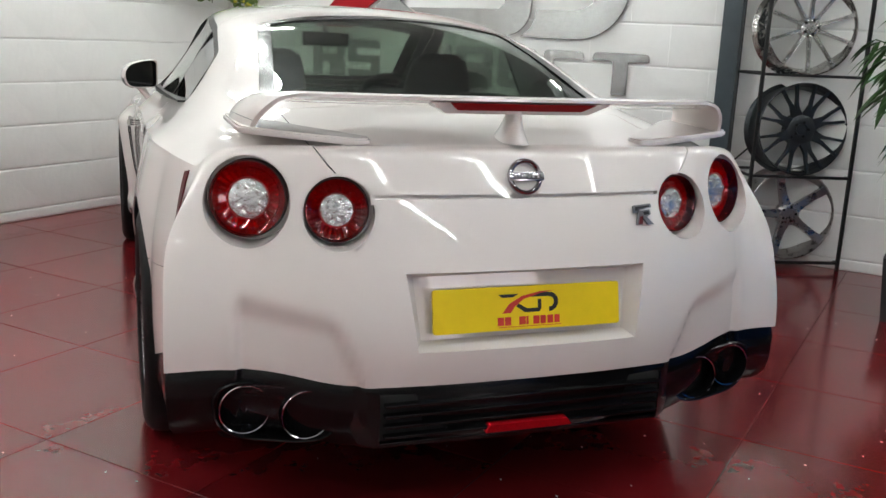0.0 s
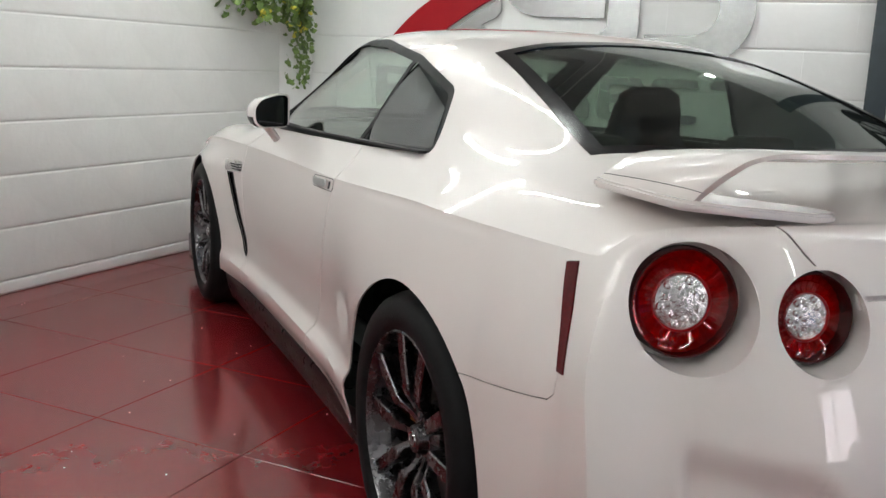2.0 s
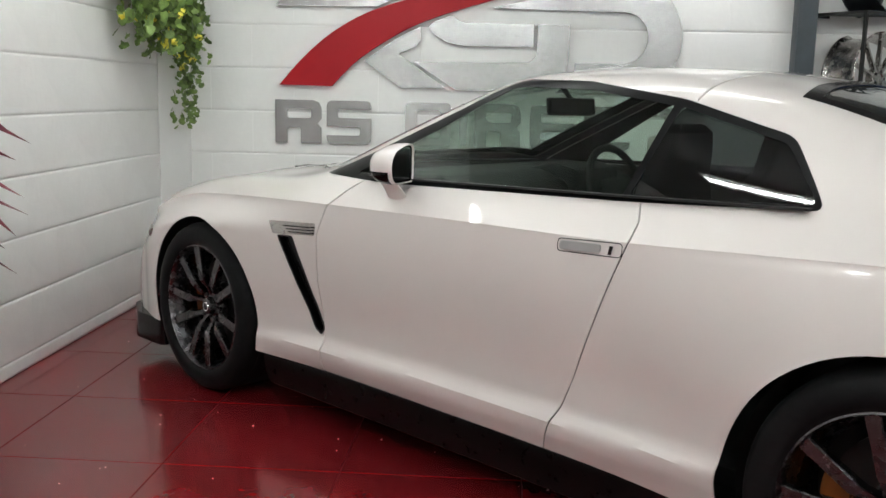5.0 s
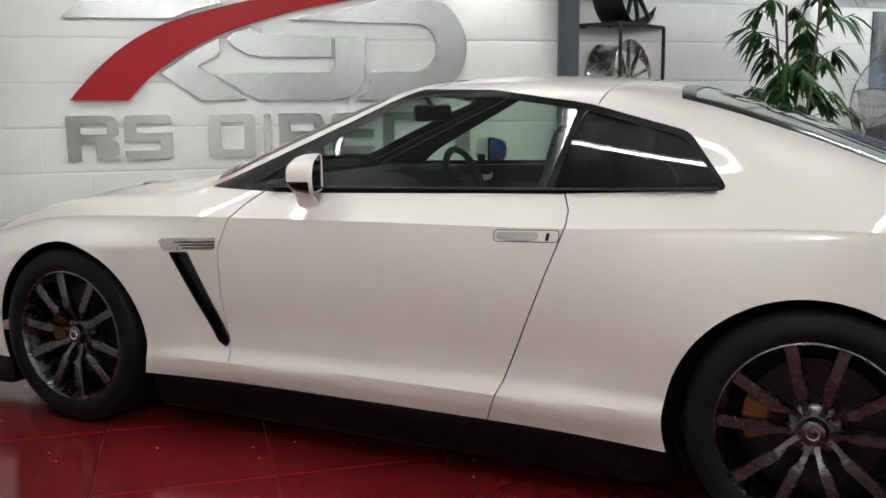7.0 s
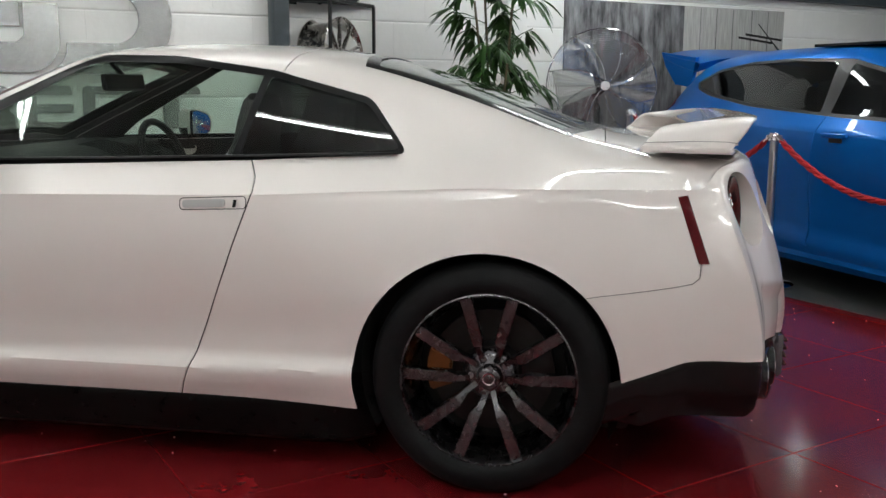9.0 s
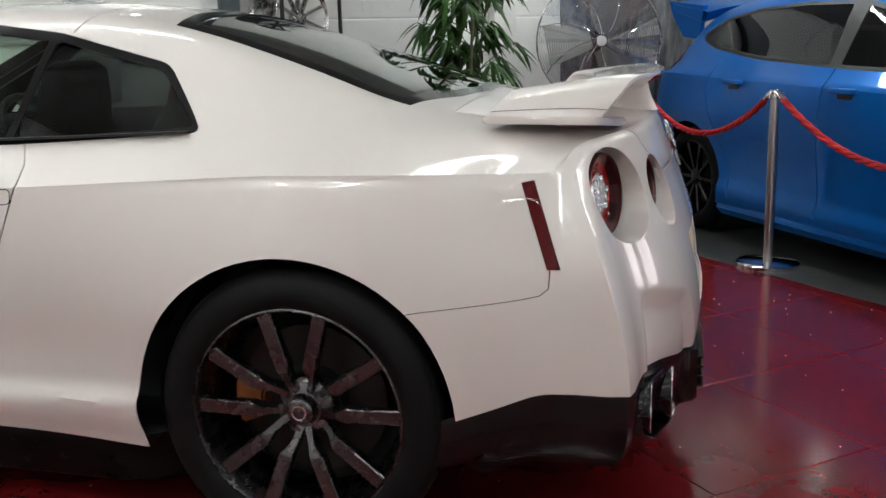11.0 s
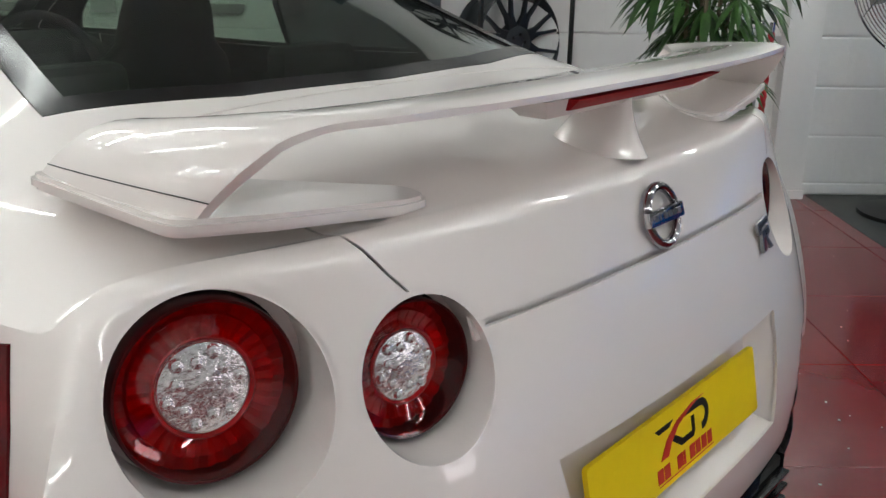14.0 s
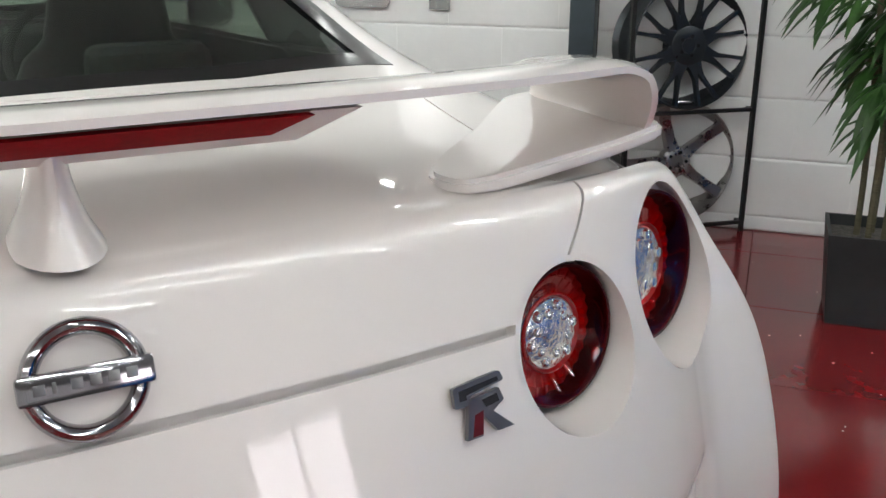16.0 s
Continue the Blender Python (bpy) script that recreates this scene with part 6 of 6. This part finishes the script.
# print on the wall and boxed pipe beside it
poster = empty_thing("wall_print", "large grey photographic print on the wall", "picture", "", ROOM)
part("dark_half", box(6.33, 7.66, -0.022, -0.008, 0.62, 1.90, 0.002), PHOTO, poster, "dark half of the print")
pale = part("pale_half", box(7.662, 8.97, -0.022, -0.008, 0.62, 1.90, 0.002), PHOTO_LIGHT, poster, "pale half of the print")
for ju in (7.86, 8.06, 8.27, 8.52, 8.74):
    part("panel_joint", box(ju, ju + 0.008, -0.0232, -0.0218, 0.63, 1.89, 0.0003), PHOTO, pale)
for ju, jl, jz in ((8.45, 0.50, 1.675), (8.36, 0.46, 1.645)):
    part("printed_bar", prism([(ju, jz + 0.012), (ju + jl, jz - 0.03), (ju + jl, jz - 0.05), (ju, jz - 0.008)], "y", -0.0245, -0.0215), VOID, pale)
structure("pipe_casing", box(5.72, 5.90, -0.10, -0.0075, 0, ROOM_H, 0.004), PLASTER, "white boxed pipe casing", "pipe casing", ROOM)
structure("casing_base", box(5.71, 5.91, -0.112, -0.1005, 0, 0.05, 0.004), PLASTER, "white base block of the pipe casing", "trim", ROOM)
structure("wall_beam", box(5.95, ROOM_U, -0.12, -0.0075, 2.0, 2.16, 0.004), STEEL_PAINT, "dark grey steel beam along the wall", "beam", ROOM)


# ---- blue hatchback ----
HATCH_REAR = [(0, 0.10), (0.25, 0.105), (0.5, 0.14), (0.64, 0.19), (0.72, 0.25)]
HATCH_SIDE = [(0.72, 0.25), (0.79, 0.34), (0.83, 0.5), (0.865, 0.87), (0.872, 1.5), (0.872, 2.4), (0.865, 3.1), (0.86, 3.5), (0.80, 3.95), (0.68, 4.16)]
HATCH_FRONT = [(0.68, 4.16), (0.5, 4.28), (0.25, 4.35), (0, 4.37)]
hz = curve((0.1, 0.98), (0.5, 0.99), (1.0, 0.975), (2.0, 0.945), (3.0, 0.91), (3.5, 0.87), (4.0, 0.76), (4.37, 0.66))
h_rear = curve((0, 0), (0.1, 0.03), (0.25, 0.05), (0.4, 0.12), (0.6, 0.11), (0.8, 0.08))
h_side = curve((0, 0), (0.06, 0.012), (0.2, 0.02), (0.45, 0.005), (0.58, 0.005), (0.66, 0.03), (0.78, 0.01))


def hatch_offset(ring, nrm, zr, z):
    d = zr - z
    y = ring[:, 1]
    wr = sstep(0.2, 0.8, -nrm[:, 1]) * (y < 2)
    wf = sstep(0.3, 0.8, nrm[:, 1]) * (y > 2)
    side = h_side(d) + 0.035 * (np.exp(-np.abs((y - 0.87) / 0.45) ** 2.5) + np.exp(-np.abs((y - 3.52) / 0.45) ** 2.5)) * sstep(0.05, 0.25, d)
    return side * (1 - wr) * (1 - wf) + h_rear(d) * wr + 0.08 * sstep(0, 0.3, d) * wf


hsk, hcp = hull_rows(HATCH_SIDE, HATCH_FRONT, HATCH_REAR, lambda r: hz(r[:, 1]), hatch_offset, lambda r: 0.22 + 0 * r[:, 1],
                     curve((0.1, 0.98), (0.2, 1.10), (0.42, 1.36), (0.62, 1.435), (1.2, 1.475), (1.9, 1.47), (2.4, 1.42), (2.9, 1.18), (3.3, 0.99), (3.6, 0.94), (4.1, 0.82), (4.37, 0.66)),
                     curve((0.25, 0.58), (0.6, 0.55), (1.2, 0.575), (2.3, 0.575), (3.2, 0.66), (3.6, 0.60), (4.16, 0.5)),
                     curve((0.25, 0.985), (0.4, 1.18), (0.6, 1.36), (1.2, 1.43), (2.0, 1.43), (2.4, 1.375), (3.2, 0.97), (3.6, 0.91), (4.16, 0.74)),
                     curve((0.25, 0.68), (0.5, 0.76), (0.9, 0.80), (2.0, 0.81), (3.0, 0.80), (3.6, 0.76), (4.16, 0.62)),
                     curve((0.25, 0.98), (0.5, 1.03), (0.9, 1.045), (2.0, 1.01), (3.0, 0.955), (3.6, 0.90), (4.16, 0.73)), 0.1, 4.37, 0.5, levels=30, nside=80, nend=28, nsec=28)
HSHELL = hull_mesh(hsk, hcp, "hatch_shell", 0.012)
for mt in (BLUE_PAINT, INTERIOR):
    HSHELL.materials.append(mt)
hatch = empty_thing("hatchback_car", "bright blue hatchback parked behind the rope barrier", "car", "", ROOM @ pose(7.505, -0.573, 0, 0, 0, 169.8))
H_WIN = round_outline([(0.64, 1.235), (0.85, 1.325), (1.2, 1.375), (1.6, 1.39), (2.1, 1.375), (2.5, 1.285), (3.08, 1.0), (2.2, 1.03), (1.4, 1.075), (0.9, 1.14), (0.70, 1.185)], 0.03)
H_GLASS = [round_outline(p, 0.02) for p in ([(0.68, 1.232), (0.87, 1.308), (1.2, 1.355), (1.6, 1.37), (2.0, 1.358), (2.04, 1.055), (1.4, 1.095), (0.93, 1.155), (0.73, 1.195)], [(2.12, 1.348), (2.46, 1.268), (2.96, 1.025), (2.12, 1.052)])]
hbody = HSHELL
for cut in [prism(H_WIN, "x", -1.2, 1.2), prism(ribbon([(1.05, 1.07), (1.02, 0.9), (1.15, 0.70), (1.32, 0.45), (1.34, 0.26)], 0.006), "x", 0.6, 1.2), prism(ribbon([(2.10, 1.05), (2.09, 0.6), (2.12, 0.26)], 0.006), "x", 0.6, 1.2), prism(ribbon([(0.36, 0.93), (0.42, 0.86), (0.50, 0.72)], 0.005), "x", 0.6, 1.2)]:
    hbody = boolean(hbody, cut)
for hy in (0.87, 3.52):
    for sx in (1, -1):
        hbody = boolean(hbody, cyl(0.365, 0.365, 0.7, 48, pose(sx * 0.5, hy, 0.33, 0, sx * 90, 0)))
part("body", hbody, None, hatch)
for sx in (1, -1):
    ht = boolean(HSHELL, prism(inset_outline(H_WIN, 0.002), "x", *sorted((sx * 0.3, sx * 1.2))), "INTERSECT")
    for g in H_GLASS:
        ht = boolean(ht, prism(g, "x", *sorted((sx * 0.3, sx * 1.2))))
    for k in range(len(ht.materials)):
        ht.materials[k] = SATIN_BLACK
    part("window_surround", ht, None, hatch)
    for g in H_GLASS:
        gm = boolean(HSHELL, prism(inset_outline(g, 0.001), "x", *sorted((sx * 0.3, sx * 1.2))), "INTERSECT")
        gm.transform(Matrix.Translation((-sx * 0.004, 0, 0)))
        for k in range(len(gm.materials)):
            gm.materials[k] = GLASS_DARK
        part("side_window", gm, None, hatch, "dark tinted side window")
    lm = boolean(HSHELL, prism(round_outline([(0.02, 1.13), (0.02, 0.97), (0.30, 1.0), (0.45, 1.075), (0.26, 1.15)], 0.03), "x", *sorted((sx * 0.45, sx * 1.2))), "INTERSECT")
    lm.transform(Matrix.Translation((sx * 0.006, -0.006, 0)))
    for k in range(len(lm.materials)):
        lm.materials[k] = MARKER_RED
    part("rear_lamp", lm, None, hatch, "red rear lamp")
for sx in (1, -1):
    for hy, hzz in ((1.33, 0.95), (2.28, 0.93)):
        hd = part("door_handle", box(-0.014, 0.014, -0.095, 0.095, -0.014, 0.014, 0.010, 3), BLUE_PAINT, hatch, "blue door handle", pose(sx * 0.897, hy, hzz, 0, 0, 0))
        part("handle_recess", box(-0.004, 0.004, -0.05, 0.05, -0.035, 0.02, 0.003), SATIN_BLACK, hd, "", pose(-sx * 0.012, 0, -0.006))
# roof spoiler
rows = []
for x in np.linspace(-0.62, 0.62, 21):
    e = abs(x) / 0.62
    rows.append([(x, 0.62, 1.425 - 0.05 * e ** 3), (x, 0.30, 1.485 - 0.06 * e ** 3), (x, 0.10 + 0.06 * e, 1.50 - 0.05 * e ** 3), (x, 0.09 + 0.06 * e, 1.482 - 0.06 * e ** 3), (x, 0.30, 1.44 - 0.07 * e ** 3), (x, 0.56, 1.37 - 0.06 * e ** 3)])
part("roof_spoiler", grid_mesh(rows, "spoiler", wrap=True), BLUE_PAINT, hatch, "blue roof spoiler")
for sx in (1, -1):
    part("spoiler_end", prism([(0.10, 1.47), (0.55, 1.42), (0.50, 1.20), (0.30, 1.22), (0.16, 1.36)], "x", *sorted((sx * 0.585, sx * 0.615))), BLUE_PAINT, hatch)
hrg = boolean(HSHELL, prism([(-0.53, 0.21), (0.53, 0.21), (0.47, 0.50), (-0.47, 0.50)], "z", 1.04, 1.6), "INTERSECT")
hrg.transform(Matrix.Translation((0, -0.004, 0.002)))
for k in range(len(hrg.materials)):
    hrg.materials[k] = GLOSS_BLACK
part("rear_screen", hrg, None, hatch, "dark rear screen")
part("aerial", tube([(0.0, 0.75, 1.45), (0.0, 0.62, 1.56), (0.0, 0.48, 1.68)], 0.006, 8, taper=[1.3, 0.7, 0.5]), RACK_BLACK, hatch, "black roof aerial")
part("roof_hatch", box(-0.42, 0.42, 1.55, 2.15, 1.462, 1.482, 0.006), GLOSS_BLACK, hatch, "black glass roof panel")
part("underbody", box(-0.74, 0.74, 0.3, 4.0, 0.14, 0.22, 0.02), VOID, hatch)
part("cabin", box(-0.66, 0.66, 0.6, 3.1, 0.3, 1.0, 0.08), INTERIOR, hatch, "dark cabin")
for sx in (1, -1):
    for sy in (1.75,):
        part("front_seat", box(sx * 0.36 - 0.22, sx * 0.36 + 0.22, sy, sy + 0.16, 0.8, 1.25, 0.06, 3), SEAT_MAT, hatch)
    rowsb = [[(sx * px, yy, pz) for px, pz in ((0.74, 0.15), (0.87, 0.15), (0.90, 0.19), (0.89, 0.24), (0.80, 0.25))] for yy in np.linspace(1.22, 3.17, 12)]
    part("side_sill", grid_mesh(rowsb, "sill"), BLUE_PAINT, hatch)
for hy in (0.87, 3.52):
    for sx in (1, -1):
        part("wheel_liner", lathe([(0.28, 0.0), (0.37, 0.0), (0.37, 0.30)], 48, None, pose(sx * 0.53, hy, 0.33, 0, sx * 90, 0)), VOID, hatch)
        w = part("wheel", lathe(rim_profile(0.235, 0.22), 48, closed=True), GLOSS_BLACK, hatch, "black multi-spoke wheel", pose(sx * 0.868, hy, 0.328, 0, sx * 90, 0))
        add_tyre(w, 0.235, 0.328, 0.225)
        for k in range(10):
            part("spoke", spoke_mesh([(0.04, 0, -0.03, 0.030, 0.03), (0.12, 0, -0.02, 0.022, 0.03), (0.228, 0, -0.012, 0.030, 0.02)]), GLOSS_BLACK, w, "", pose(0, 0, 0, 0, 0, 36 * k), smooth=40)
        part("hub", lathe([(0.06, -0.06), (0.055, -0.03), (0.03, -0.024), (0.0005, -0.022)], 28), GLOSS_BLACK, w)
        part("brake_disc", lathe([(0.0005, -0.12), (0.17, -0.12), (0.17, -0.14)], 40), DISC, w)


# ---- tiles, blocks and grit ----
def shared(name, me, parent, loc, scale=None):
    o = new(name, me)
    o.parent = parent
    o.location = loc
    if scale:
        o.scale = scale
    return o


grit = bmesh.new()
rg = random.Random(3)
for k in range(420):
    u, v = rg.uniform(0.1, 5.9), -rg.uniform(0.3, 5.6)
    s = rg.choice((0.0014, 0.0018, 0.0022, 0.003))
    bmesh.ops.create_icosphere(grit, subdivisions=1, radius=s, matrix=pose(u, v, s * 0.6, 0, 0, rg.uniform(0, 360)) @ Matrix.Diagonal((1.6, 1, 0.6, 1)))
tagged(part("floor_grit", grit, GRIT, None, "", ROOM), "scattered pale specks of grit on the floor", "grit", kind="stuff")

u_edges = [0.0] + [0.38 + 0.61 * k for k in range(10)] + [RED_EDGE]
v_edges = [0.0] + [-0.34 - 0.64 * k for k in range(14)]
tile_meshes = {}
for a, b in zip(u_edges, u_edges[1:]):
    for c, d in zip(v_edges, v_edges[1:]):
        w, h = b - a - 0.003, c - d - 0.003
        key = (round(w, 3), round(h, 3))
        if key not in tile_meshes:
            me = to_mesh(box(-w / 2, w / 2, -h / 2, h / 2, -0.004, 0.0, 0.0012, 1), "tile", 20)
            me.materials.append(TILE_RED)
            tile_meshes[key] = me
        shared("tile", tile_meshes[key], floor, ((a + b) / 2, (c + d) / 2, 0.0))

block_meshes = {}


def block_mesh(w, h, along):
    key = (round(w, 3), round(h, 3), along)
    if key not in block_meshes:
        # chamfered along the bed joints, square at the ends
        sec = [(0.004, -h / 2), (-0.002, -h / 2), (-0.006, -h / 2 + 0.004), (-0.007, -h / 2 + 0.012), (-0.007, h / 2 - 0.012), (-0.006, h / 2 - 0.004), (-0.002, h / 2), (0.004, h / 2)]
        bm = prism(sec, "x", -w / 2, w / 2) if along == "u" else prism([(-y, z) for y, z in sec], "y", -w / 2, w / 2)
        me = to_mesh(bm, "block", 40)
        me.materials.append(WALL_PAINT)
        block_meshes[key] = me
    return block_meshes[key]


z_edges = [0.0, 0.067] + [0.067 + COURSE * k for k in range(1, 11)]
for row, (za, zb) in enumerate(zip(z_edges, z_edges[1:])):
    for wall_ob, along, length in ((wall_sign, "u", 12.5), (wall_left, "v", 9.0)):
        x = 0.0
        first = True
        while x < length - 0.01:
            step = BLOCK * (0.5 if first and row % 2 else 1.0)
            first = False
            x1 = min(length, x + step)
            w, h = x1 - x - (0.0007 if along == "u" else 0.0), zb - za - 0.0035
            if w > 0.02:
                loc = ((x + x1) / 2, 0.0, (za + zb) / 2) if along == "u" else (0.0, -(x + x1) / 2, (za + zb) / 2)
                shared("block", block_mesh(w, h, along), wall_ob, loc)
            x = x1
